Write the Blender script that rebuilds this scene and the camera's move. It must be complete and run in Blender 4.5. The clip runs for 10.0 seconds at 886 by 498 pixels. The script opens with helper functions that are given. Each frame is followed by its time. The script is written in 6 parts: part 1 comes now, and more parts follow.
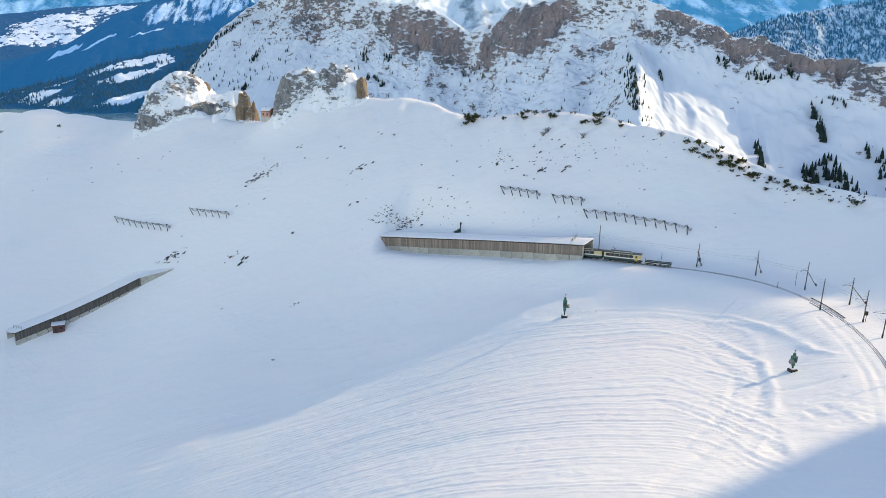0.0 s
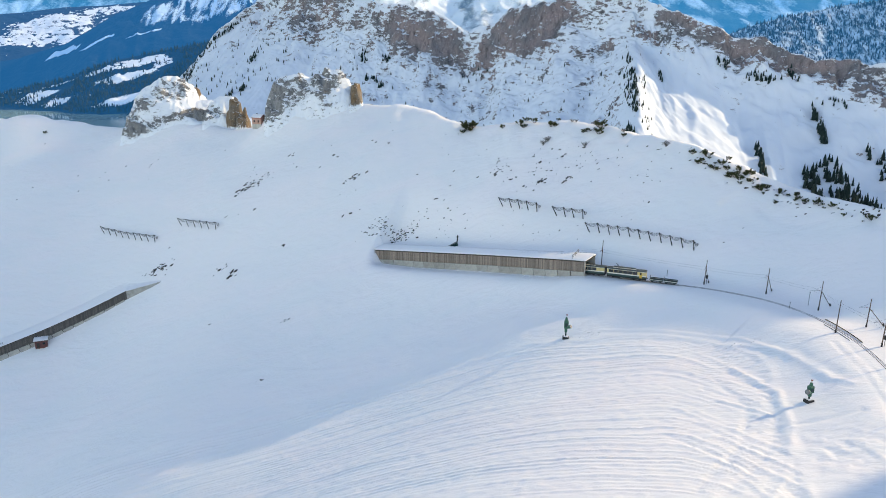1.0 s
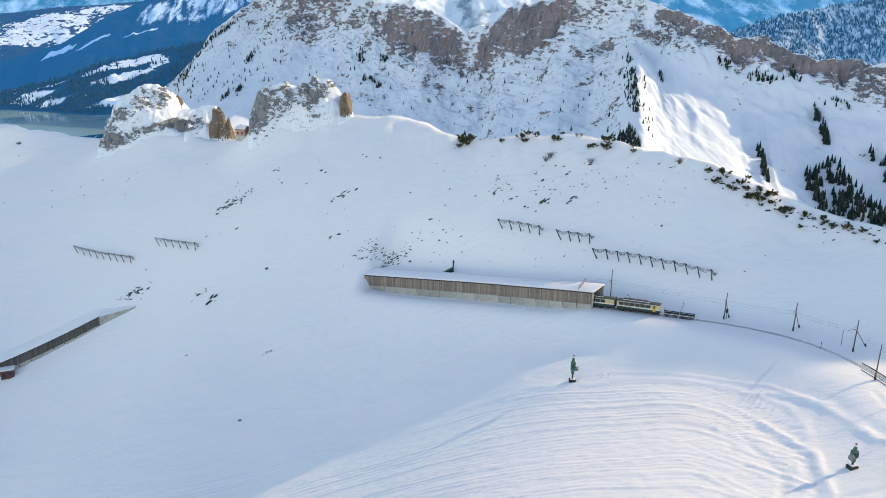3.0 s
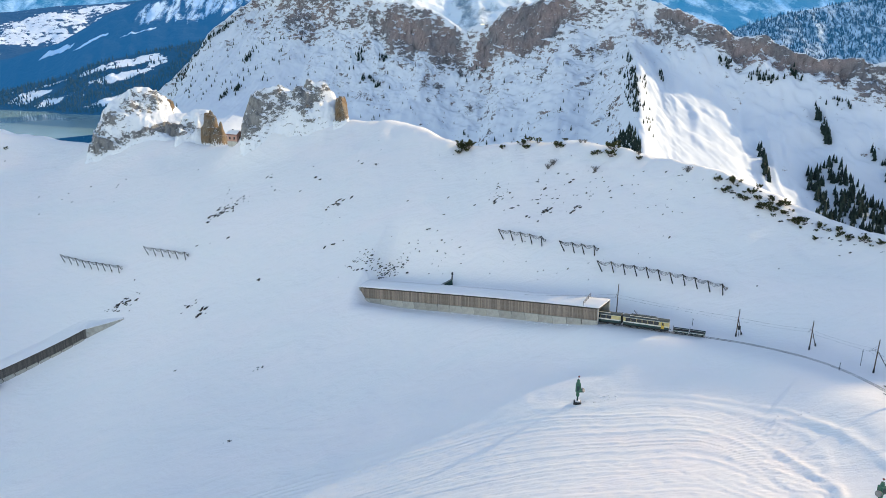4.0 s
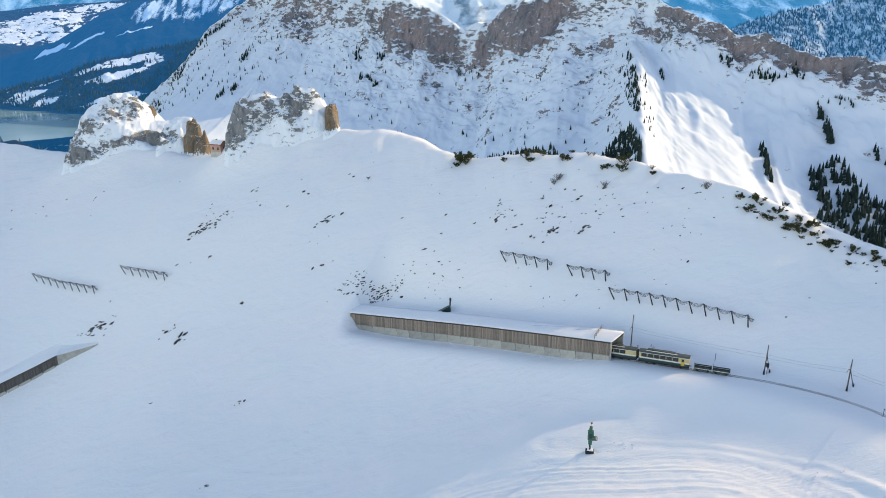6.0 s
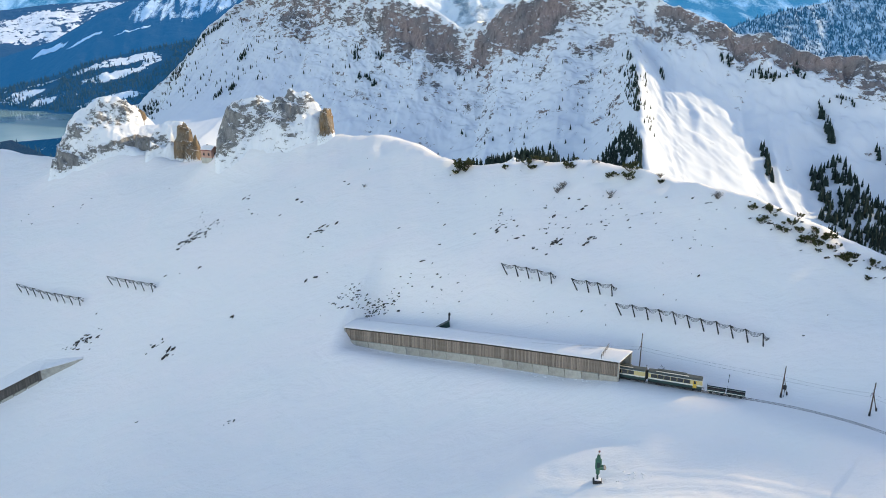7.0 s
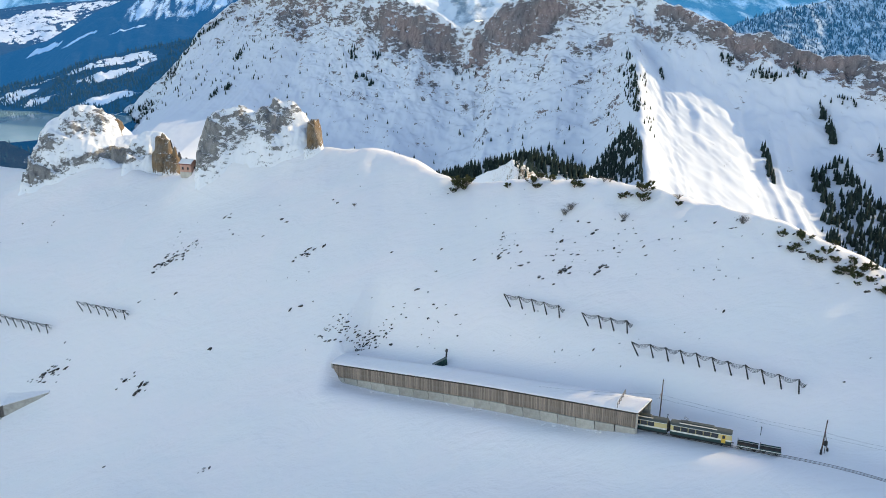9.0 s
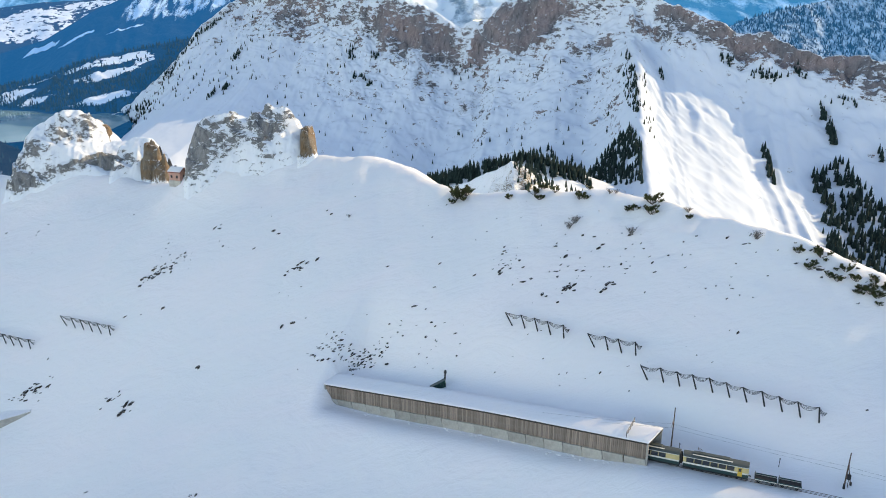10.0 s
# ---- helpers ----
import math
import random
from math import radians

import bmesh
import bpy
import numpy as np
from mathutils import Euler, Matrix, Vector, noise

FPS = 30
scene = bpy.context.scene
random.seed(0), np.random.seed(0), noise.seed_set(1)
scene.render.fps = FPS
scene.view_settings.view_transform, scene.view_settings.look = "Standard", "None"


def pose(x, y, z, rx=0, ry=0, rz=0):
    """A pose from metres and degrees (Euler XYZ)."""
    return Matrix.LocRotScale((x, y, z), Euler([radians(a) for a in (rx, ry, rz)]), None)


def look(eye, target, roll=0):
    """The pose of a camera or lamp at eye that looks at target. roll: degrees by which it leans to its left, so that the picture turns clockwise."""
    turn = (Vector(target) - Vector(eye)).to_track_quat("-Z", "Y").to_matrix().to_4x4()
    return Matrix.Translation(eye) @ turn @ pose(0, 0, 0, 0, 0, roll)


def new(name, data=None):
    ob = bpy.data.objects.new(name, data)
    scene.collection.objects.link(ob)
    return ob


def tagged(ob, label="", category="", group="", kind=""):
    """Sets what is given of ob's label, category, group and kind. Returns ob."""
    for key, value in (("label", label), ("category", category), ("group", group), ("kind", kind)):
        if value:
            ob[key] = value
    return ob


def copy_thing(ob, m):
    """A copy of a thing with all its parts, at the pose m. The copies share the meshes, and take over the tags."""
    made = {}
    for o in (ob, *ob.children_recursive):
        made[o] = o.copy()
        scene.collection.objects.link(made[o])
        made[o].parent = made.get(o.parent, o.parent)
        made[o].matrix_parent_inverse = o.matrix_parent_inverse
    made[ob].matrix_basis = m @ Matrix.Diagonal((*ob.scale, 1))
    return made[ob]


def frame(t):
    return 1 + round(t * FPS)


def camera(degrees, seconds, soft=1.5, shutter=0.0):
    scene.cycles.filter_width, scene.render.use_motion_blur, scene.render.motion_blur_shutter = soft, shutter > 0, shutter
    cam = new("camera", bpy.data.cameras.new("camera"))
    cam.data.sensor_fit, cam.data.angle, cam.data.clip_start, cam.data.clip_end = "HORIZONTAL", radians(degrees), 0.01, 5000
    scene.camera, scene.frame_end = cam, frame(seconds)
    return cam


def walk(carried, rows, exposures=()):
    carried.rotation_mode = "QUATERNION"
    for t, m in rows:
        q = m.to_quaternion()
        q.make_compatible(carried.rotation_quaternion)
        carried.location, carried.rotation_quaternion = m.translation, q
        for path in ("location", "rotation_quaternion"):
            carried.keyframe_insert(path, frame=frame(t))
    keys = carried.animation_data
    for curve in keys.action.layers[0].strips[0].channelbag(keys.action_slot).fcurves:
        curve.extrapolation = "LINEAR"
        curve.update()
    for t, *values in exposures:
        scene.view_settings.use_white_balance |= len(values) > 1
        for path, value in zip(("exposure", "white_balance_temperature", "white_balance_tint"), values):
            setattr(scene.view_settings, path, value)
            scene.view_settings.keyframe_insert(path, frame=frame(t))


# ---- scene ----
cam = camera(60.66, 10.0, 0.9)
walk(cam, [
    (0, pose(0.00, 0.00, 72.43, 73.50, 0.01, 0.00)),
    (1.25, pose(1.41, 14.66, 74.63, 73.50, 0.01, -0.07)),
    (2.5, pose(2.29, 28.31, 76.36, 73.44, 0.05, -0.13)),
    (3.75, pose(2.85, 41.42, 77.72, 73.34, 0.10, -0.19)),
    (5, pose(3.25, 54.29, 78.81, 73.24, 0.16, -0.26)),
    (6.25, pose(3.58, 67.14, 79.77, 73.15, 0.21, -0.34)),
    (7.5, pose(3.90, 80.02, 80.71, 73.07, 0.25, -0.43)),
    (8.75, pose(4.19, 92.90, 81.80, 73.01, 0.26, -0.54)),
    (10, pose(4.41, 105.60, 83.19, 72.95, 0.22, -0.66)),
], [(0, 1.14, 7850, 9), (10, 1.12, 7800, 9)])

# ---- daylight: low winter sun from behind the crest, to the right ----
SUN_AZ, SUN_EL = radians(70), radians(24)
world = bpy.data.worlds.new("world")
scene.world = world
world.use_nodes = True
sky = world.node_tree.nodes.new("ShaderNodeTexSky")
sky.sky_type, sky.sun_disc = "NISHITA", False
sky.sun_elevation, sky.sun_rotation, sky.altitude = SUN_EL, SUN_AZ, 1900
world.node_tree.links.new(sky.outputs[0], world.node_tree.nodes["Background"].inputs[0])
world.node_tree.nodes["Background"].inputs[1].default_value = 0.15
sun = new("sun", bpy.data.lights.new("sun", "SUN"))
sun.data.energy, sun.data.angle, sun.data.color = 2.0, radians(0.5), (1.0, 0.84, 0.58)
sun.matrix_world = look((0, 0, 0), (-math.sin(SUN_AZ) * math.cos(SUN_EL), -math.cos(SUN_AZ) * math.cos(SUN_EL), -math.sin(SUN_EL)))


# ---- material helpers ----
class Nodes:
    """A small builder for node materials."""

    def __init__(self, name):
        self.mat = bpy.data.materials.new(name)
        self.mat.use_nodes = True
        self.tree = self.mat.node_tree
        self.bsdf = self.tree.nodes["Principled BSDF"]

    def add(self, kind, **values):
        node = self.tree.nodes.new("ShaderNode" + kind)
        for key, value in values.items():
            node.inputs[key.replace("_", " ")].default_value = value
        return node

    def link(self, a, b):
        self.tree.links.new(a, b)

    def coords(self, scale=(1, 1, 1), kind="Object"):
        tc, mp = self.add("TexCoord"), self.add("Mapping")
        mp.inputs["Scale"].default_value = scale
        self.link(tc.outputs[kind], mp.inputs["Vector"])
        return mp.outputs["Vector"]

    def noise(self, vector, scale, detail=5.0, rough=0.55, distort=0.0):
        n = self.add("TexNoise", Scale=scale, Detail=detail, Roughness=rough, Distortion=distort)
        self.link(vector, n.inputs["Vector"])
        return n.outputs["Fac"]

    def ramp(self, value, stops):
        r = self.add("ValToRGB")
        el = r.color_ramp.elements
        while len(el) < len(stops):
            el.new(0.5)
        for e, (at, colour) in zip(el, stops):
            e.position = at
            e.color = (*colour, 1) if isinstance(colour, tuple) else (colour, colour, colour, 1)
        self.link(value, r.inputs["Fac"])
        return r.outputs["Color"]

    def mix(self, fac, a, b, blend="MIX"):
        m = self.add("MixRGB")
        m.blend_type = blend
        for socket, value in zip(m.inputs, (fac, a, b)):
            if isinstance(value, (int, float)):
                socket.default_value = value if socket.name == "Fac" else (value, value, value, 1)
            elif isinstance(value, tuple):
                socket.default_value = (*value, 1)
            else:
                self.link(value, socket)
        return m.outputs["Color"]

    def math(self, op, a, b=0.0, clamp=False):
        m = self.add("Math")
        m.operation, m.use_clamp = op, clamp
        for socket, value in zip(m.inputs, (a, b)):
            if isinstance(value, (int, float)):
                socket.default_value = value
            else:
                self.link(value, socket)
        return m.outputs[0]

    def bump(self, height, strength, distance):
        b = self.add("Bump", Strength=strength, Distance=distance)
        self.link(height, b.inputs["Height"])
        self.link(b.outputs["Normal"], self.bsdf.inputs["Normal"])

    def done(self, colour, rough=0.6, metal=0.0, spec=0.5):
        for name, value in (("Base Color", colour), ("Roughness", rough), ("Metallic", metal), ("Specular IOR Level", spec)):
            s = self.bsdf.inputs[name]
            if isinstance(value, tuple):
                s.default_value = (*value, 1)
            elif isinstance(value, (int, float)):
                s.default_value = value
            else:
                self.link(value, s)
        return self.mat


def snow_material(name="snow", tint=(0.9, 0.887, 0.888)):
    n = Nodes(name)
    v = n.coords()
    big = n.noise(v, 0.02, 4)
    drift = n.noise(n.coords((0.5, 1.3, 1.3)), 0.09, 5, 0.6, 0.8)
    fine = n.noise(n.coords((0.7, 1.5, 1.5)), 0.4, 6, 0.62, 0.5)
    grain = n.noise(v, 3.0, 4, 0.7)
    colour = n.mix(n.math("MULTIPLY", big, 0.6), tint, (0.77, 0.78, 0.805))
    hue = n.noise(n.coords((0.6, 1.2, 1.2)), 0.05, 5, 0.6, 0.6)
    colour = n.mix(n.ramp(hue, [(0.38, 0.0), (0.66, 1.0)]), colour, (0.9, 0.857, 0.866))
    h = n.math("ADD", n.math("ADD", n.math("MULTIPLY", fine, 0.75), n.math("MULTIPLY", grain, 0.12)), n.math("MULTIPLY", drift, 2.2))
    n.bump(h, 0.5, 0.45)
    return n.done(colour, 0.65, 0, 0.25)


def rock_snow_material(name, rock_a, rock_b, low, high, scale, snow=(0.87, 0.88, 0.9), patchy=0.6, ragged=0.9, fleck=1.5, layers=(0.55, 0.55, 2.2)):
    """Rock where it is steep, snow where it lies; the limit wanders with noise. scale: size of the grain, 1 / metres."""
    n = Nodes(name)
    v = n.coords()
    g = n.add("NewGeometry")
    sep = n.add("SeparateXYZ")
    n.link(g.outputs["Normal"], sep.inputs[0])
    patch, fine = n.noise(v, scale * 0.25, 6, 0.65), n.noise(n.coords(layers), scale * fleck, 8, 0.75, 0.5)
    level = n.math("ADD", sep.outputs["Z"], n.math("MULTIPLY", n.math("SUBTRACT", patch, 0.5), patchy))
    level = n.math("ADD", level, n.math("MULTIPLY", n.math("SUBTRACT", fine, 0.5), ragged))
    mask = n.ramp(level, [(low, 0.0), (high, 1.0)])
    tall = n.coords((1, 1, 0.35))
    crack = n.noise(tall, scale * 1.1, 9, 0.72, 0.8)
    grit = n.noise(v, scale * 4.0, 6, 0.75)
    hue = n.noise(v, scale * 0.15, 3)
    rock = n.mix(n.ramp(hue, [(0.42, 0.0), (0.6, 1.0)]), rock_a, rock_b)
    rock = n.mix(0.9, rock, n.ramp(crack, [(0.34, 0.12), (0.46, 0.75), (0.62, 1.2)]), "MULTIPLY")
    rock = n.mix(0.6, rock, n.ramp(grit, [(0.35, 0.4), (0.65, 1.35)]), "MULTIPLY")
    n.bump(n.math("ADD", crack, n.math("MULTIPLY", fine, 0.6)), 0.9, 0.9 / scale * 0.3)
    return n.done(n.mix(mask, rock, snow), 0.85, 0, 0.2)


def plain_material(name, colour, rough=0.6, metal=0.0, vary=0.25, scale=2.0, bump=0.0, each=0.0):
    """Paint, stone, metal: one hue with blotches, fine grain and, with each, a shade of its own for every object."""
    n = Nodes(name)
    v = n.coords()
    blot, fine = n.noise(v, scale, 5), n.noise(v, scale * 9, 4, 0.7)
    c = n.mix(vary, colour, n.ramp(blot, [(0.3, 0.45), (0.7, 1.3)]), "MULTIPLY")
    c = n.mix(vary * 0.7, c, n.ramp(fine, [(0.3, 0.6), (0.7, 1.2)]), "MULTIPLY")
    if each:
        info = n.add("ObjectInfo")
        c = n.mix(1.0, c, n.ramp(info.outputs["Random"], [(0.0, 1.0 - each), (1.0, 1.0 + each * 0.4)]), "MULTIPLY")
    if bump:
        n.bump(n.math("ADD", blot, fine), bump, 0.05)
    return n.done(c, rough, metal)


SNOW = snow_material()


def bare_rock_material(name, rock_a, rock_b, scale, snow=(0.87, 0.88, 0.9), patchy=0.9, ragged=2.0, slope=0.3, fleck=3.0, layers=(0.6, 0.6, 2.0), dip=0.0, base=0.1, grime=1.0, gain=0.5):
    """Rock and snow: the mesh's own 'bare' layer says how rocky a place is; noise in leaning strata breaks its edge. scale: 1 / metres."""
    n = Nodes(name)
    v = n.coords()
    tilted = n.coords(layers)
    tilted.node.inputs["Rotation"].default_value = (0, radians(dip), 0)
    at = n.add("Attribute")
    at.attribute_name = "bare"
    g, sep = n.add("NewGeometry"), n.add("SeparateXYZ")
    n.link(g.outputs["Normal"], sep.inputs[0])
    patch, fine = n.noise(v, scale * 0.35, 5, 0.6), n.noise(tilted, scale * fleck, 9, 0.68, 0.3)
    level = n.math("ADD", n.math("ADD", n.math("MULTIPLY", at.outputs["Fac"], gain), base), n.math("MULTIPLY", n.math("SUBTRACT", patch, 0.5), patchy))
    level = n.math("ADD", level, n.math("MULTIPLY", n.math("SUBTRACT", fine, 0.5), ragged))
    level = n.math("ADD", level, n.math("MULTIPLY", n.math("SUBTRACT", 0.6, sep.outputs["Z"]), slope))
    dust = n.noise(tilted, scale * fleck * 6.0, 5, 0.7)
    level = n.math("ADD", level, n.math("MULTIPLY", n.math("SUBTRACT", dust, 0.5), 1.1))
    mask = n.ramp(level, [(0.48, 0.0), (0.54, 1.0)])
    crack = n.noise(n.coords((1, 1, 0.3)), scale * 1.6, 9, 0.72, 0.7)
    grit = n.noise(v, scale * 7.0, 6, 0.75)
    hue = n.noise(v, scale * 0.22, 4)
    rock = n.mix(n.ramp(hue, [(0.4, 0.0), (0.62, 1.0)]), rock_a, rock_b)
    rock = n.mix(0.9 * grime, rock, n.ramp(crack, [(0.34, 0.3), (0.46, 0.85), (0.62, 1.15)]), "MULTIPLY")
    rock = n.mix(0.6 * grime, rock, n.ramp(grit, [(0.35, 0.5), (0.65, 1.3)]), "MULTIPLY")
    n.bump(n.math("MULTIPLY", n.math("ADD", crack, n.math("MULTIPLY", fine, 0.6)), mask), 0.8, 0.27 / scale)
    return n.done(n.mix(mask, snow, rock), 0.85, 0, 0.2)


CRAG = bare_rock_material("crag_rock", (0.225, 0.228, 0.238), (0.30, 0.292, 0.285), 0.45, (0.84, 0.86, 0.895), 0.7, 2.6, 0.6, 1.1, (0.8, 0.8, 1.6), 32, 0.05, 1.0, 0.70)
# mountain snow bluer and darker than near snow: distance haze put into its colour
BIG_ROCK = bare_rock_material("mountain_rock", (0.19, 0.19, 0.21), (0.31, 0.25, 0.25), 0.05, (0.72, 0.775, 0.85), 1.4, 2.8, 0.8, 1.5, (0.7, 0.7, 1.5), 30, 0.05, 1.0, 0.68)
STONE = rock_snow_material("boulder_rock", (0.055, 0.05, 0.047), (0.10, 0.085, 0.075), 0.86, 0.97, 2.0)


def foliage_material(name, a, b):
    n = Nodes(name)
    g = n.add("NewGeometry")
    v = n.coords()
    c = n.mix(g.outputs["Random Per Island"], a, b)
    c = n.mix(0.5, c, n.ramp(n.noise(v, 0.8, 4), [(0.3, 0.5), (0.7, 1.3)]), "MULTIPLY")
    return n.done(c, 0.8, 0, 0.2)


SPRUCE = foliage_material("spruce_needles", (0.010, 0.026, 0.024), (0.028, 0.050, 0.042))
PINE = foliage_material("dwarf_pine_needles", (0.045, 0.065, 0.03), (0.12, 0.12, 0.05))
TWIG = foliage_material("bare_twigs", (0.11, 0.10, 0.095), (0.19, 0.17, 0.16))


# ---- mesh helpers ----
def mesh_object(name, verts, faces, mat, parent=None, smooth=False, label=""):
    me = bpy.data.meshes.new(name)
    me.from_pydata(verts if isinstance(verts, list) else verts.tolist(), [], faces if isinstance(faces, list) else faces.tolist())
    me.materials.append(mat)
    if smooth:
        me.polygons.foreach_set("use_smooth", np.ones(len(me.polygons), bool))
    ob = new(name, me)
    if parent is not None:
        ob.parent = parent
    return tagged(ob, label)


def part(name, bm, mat, parent=None, label="", smooth=False):
    me = bpy.data.meshes.new(name)
    bm.to_mesh(me)
    bm.free()
    me.materials.append(mat)
    if smooth:
        me.polygons.foreach_set("use_smooth", np.ones(len(me.polygons), bool))
    ob = new(name, me)
    if parent is not None:
        ob.parent = parent
    return tagged(ob, label)


def empty(name, m, label, category, group="", kind=""):
    ob = new(name)
    ob.matrix_world = m
    return tagged(ob, label, category, group, kind)


def box(bm, size, m=Matrix(), bevel=0.0):
    made = bmesh.ops.create_cube(bm, size=1.0, matrix=m @ Matrix.Diagonal((*size, 1)))
    if bevel:
        edges = list({e for v in made["verts"] for e in v.link_edges})
        bmesh.ops.bevel(bm, geom=edges, offset=bevel, segments=1, affect="EDGES")
    return bm


def rod(bm, a, b, r1, r2=None, sides=8):
    a, b = Vector(a), Vector(b)
    m = Matrix.Translation((a + b) / 2) @ (b - a).to_track_quat("Z", "Y").to_matrix().to_4x4()
    bmesh.ops.create_cone(bm, cap_ends=True, segments=sides, radius1=r1, radius2=r1 if r2 is None else r2, depth=(b - a).length, matrix=m)
    return bm


def strip_faces(nu, nv):
    """Quads of a grid of nu x nv vertices, numbered u * nv + v."""
    i, j = np.meshgrid(np.arange(nu - 1), np.arange(nv - 1), indexing="ij")
    a = (i * nv + j).ravel()
    return np.stack([a, a + nv, a + nv + 1, a + 1], 1)


def lattice(ix, iy, seed):
    h = (ix * 374761393 + iy * 668265263 + seed * 2147483647) & 0xFFFFFFFF
    h = ((h ^ (h >> 13)) * 1274126177) & 0xFFFFFFFF
    return ((h ^ (h >> 16)) & 0xFFFF) / 65535.0


def noise2(x, y, seed=0):
    """Smooth value noise, 0 to 1, over numpy arrays."""
    x, y = np.asarray(x, float), np.asarray(y, float)
    ix, iy = np.floor(x).astype(np.int64), np.floor(y).astype(np.int64)
    u, v = x - ix, y - iy
    u, v = u * u * u * (u * (u * 6 - 15) + 10), v * v * v * (v * (v * 6 - 15) + 10)
    a, b = lattice(ix, iy, seed), lattice(ix + 1, iy, seed)
    c, d = lattice(ix, iy + 1, seed), lattice(ix + 1, iy + 1, seed)
    return (a * (1 - u) + b * u) * (1 - v) + (c * (1 - u) + d * u) * v


def fbm(x, y, octaves=5, seed=0, gain=0.5):
    """Fractal noise, about -1 to 1."""
    total, amp, norm = 0.0, 1.0, 0.0
    for k in range(octaves):
        total = total + amp * (2 * noise2(x * 2**k + 17.3 * k, y * 2**k - 9.1 * k, seed + k) - 1)
        norm, amp = norm + amp, amp * gain
    return total / norm


def ridged(x, y, octaves=4, seed=0):
    total, amp = 0.0, 1.0
    for k in range(octaves):
        total = total + amp * (1 - np.abs(2 * noise2(x * 2**k, y * 2**k, seed + k) - 1))
        amp *= 0.5
    return total / 1.9


def nearest(poly, x, y):
    """For points x, y: the distance to a polyline in plan, signed (positive to the left of its way), its height there and the run along it."""
    poly = np.array(poly, float)
    best, z, sign, run = np.full(x.shape, 1e9), np.zeros(x.shape), np.ones(x.shape), np.zeros(x.shape)
    gone = 0.0
    for a, b in zip(poly[:-1], poly[1:]):
        d = b[:2] - a[:2]
        length = np.hypot(*d)
        k = np.clip(((x - a[0]) * d[0] + (y - a[1]) * d[1]) / length**2, 0, 1)
        px, py = a[0] + k * d[0], a[1] + k * d[1]
        dist = np.hypot(x - px, y - py)
        near = dist < best
        best = np.where(near, dist, best)
        z = np.where(near, a[2] + k * (b[2] - a[2]), z)
        sign = np.where(near, np.sign(d[0] * (y - a[1]) - d[1] * (x - a[0])), sign)
        run = np.where(near, gone + k * length, run)
        gone += length
    return best * np.where(sign == 0, 1, sign), z, run


def smooth(a, b, x):
    k = np.clip((x - a) / (b - a), 0, 1)
    return k * k * (3 - 2 * k)


# ---- the lie of the land ----
# broad heights of the hillside on a grid of 60 m, smoothed by a cubic spline
HILL_X, HILL_Y, HILL_STEP = -390, -10, 60
HILL = np.array([
    [-188, -162, -136, -107, -72, -30, 12, 33, 36, 42, 51],
    [-189, -163, -139, -113, -82, -43, 0, 17, 12, 23, 36],
    [-190, -165, -142, -116, -87, -54, -17, -2, -7, 9, 25],
    [-188, -166, -142, -112, -89, -57, -30, -8, -7, 8, 21],
    [-174, -154, -129, -89, -75, -44, -43, -13, -4, 15, 32],
    [-143, -118, -87, -47, -59, -34, 0, 29, 64, 70, 67],
    [-94, -66, -35, -11, -9, 32, 62, 60, 63, 80, 88],
    [-38, -11, 15, 23, 37, 56, 57, 58, 67, 83, 98],
    [19, 40, 53, 51, 56, 63, 62, 63, 72, 87, 105],
], float).T
# the crest of the hill: x, y, z
CREST = [(-330, 440, 14), (-240, 415, 26), (-213, 416, 29), (-197, 413, 24.2), (-185, 410, 24.6), (-170, 404, 22.8), (-130, 388, 28), (-85, 366, 27),
         (-45, 348, 36), (-25, 345, 41.5), (-17, 343, 43), (-8, 333, 41), (2, 321, 36.5), (12, 315, 35), (28, 307, 36.8), (39, 303, 39.8), (48, 300, 41),
         (58, 295, 39), (68, 284, 37), (84, 272, 36), (93, 266, 34), (102, 260, 29), (117, 249, 23), (138, 230, 20.5), (170, 205, 16), (230, 170, 14)]
# the railway, from the gallery's buried end to the curve
TRACK = [(-24, 280.5, -9.9), (15, 256.9, -4.7), (45.6, 235.6, -0.2), (63, 228, 0.0), (79, 221.2, 0.1), (86.3, 216.5, 0.1), (93.9, 210.2, 0.1),
         (98.7, 202.2, 0.0), (102.3, 192.6, -0.3), (103.7, 180.3, -0.7), (103.0, 168.2, -1.2), (101.1, 157.5, -1.8), (95, 140, -2.4), (84, 120, -2.8)]
GALLERY_RUN = (2.0, 83.4)


def spline(u):
    return [(1 - u) ** 3 / 6, (3 * u**3 - 6 * u * u + 4) / 6, (-3 * u**3 + 3 * u * u + 3 * u + 1) / 6, u**3 / 6]


def hill(x, y):
    nx, ny = HILL.shape
    u, v = np.clip((x - HILL_X) / HILL_STEP, 1, nx - 2.000001), np.clip((y - HILL_Y) / HILL_STEP, 1, ny - 2.000001)
    i, j = np.floor(u).astype(int), np.floor(v).astype(int)
    bu, bv = spline(u - i), spline(v - j)
    return sum(bu[p] * bv[q] * HILL[i - 1 + p, j - 1 + q] for p in range(4) for q in range(4))


def soften(poly, step=4.0, width=12.0):
    """A polyline laid out finely and rounded."""
    p = np.array(poly, float)
    run = np.r_[0, np.cumsum(np.hypot(np.diff(p[:, 0]), np.diff(p[:, 1])))]
    s = np.arange(0, run[-1], step)
    w = np.exp(-(((s[:, None] - s[None]) / width) ** 2))
    w /= w.sum(1, keepdims=True)
    return [tuple(q) for q in w @ np.stack([np.interp(s, run, p[:, k]) for k in range(3)], 1)]


CREST = soften(CREST)
CREST_RUN = [(x, y, float(z - hill(np.array([x], float), np.array([y], float))[0])) for x, y, z in CREST]


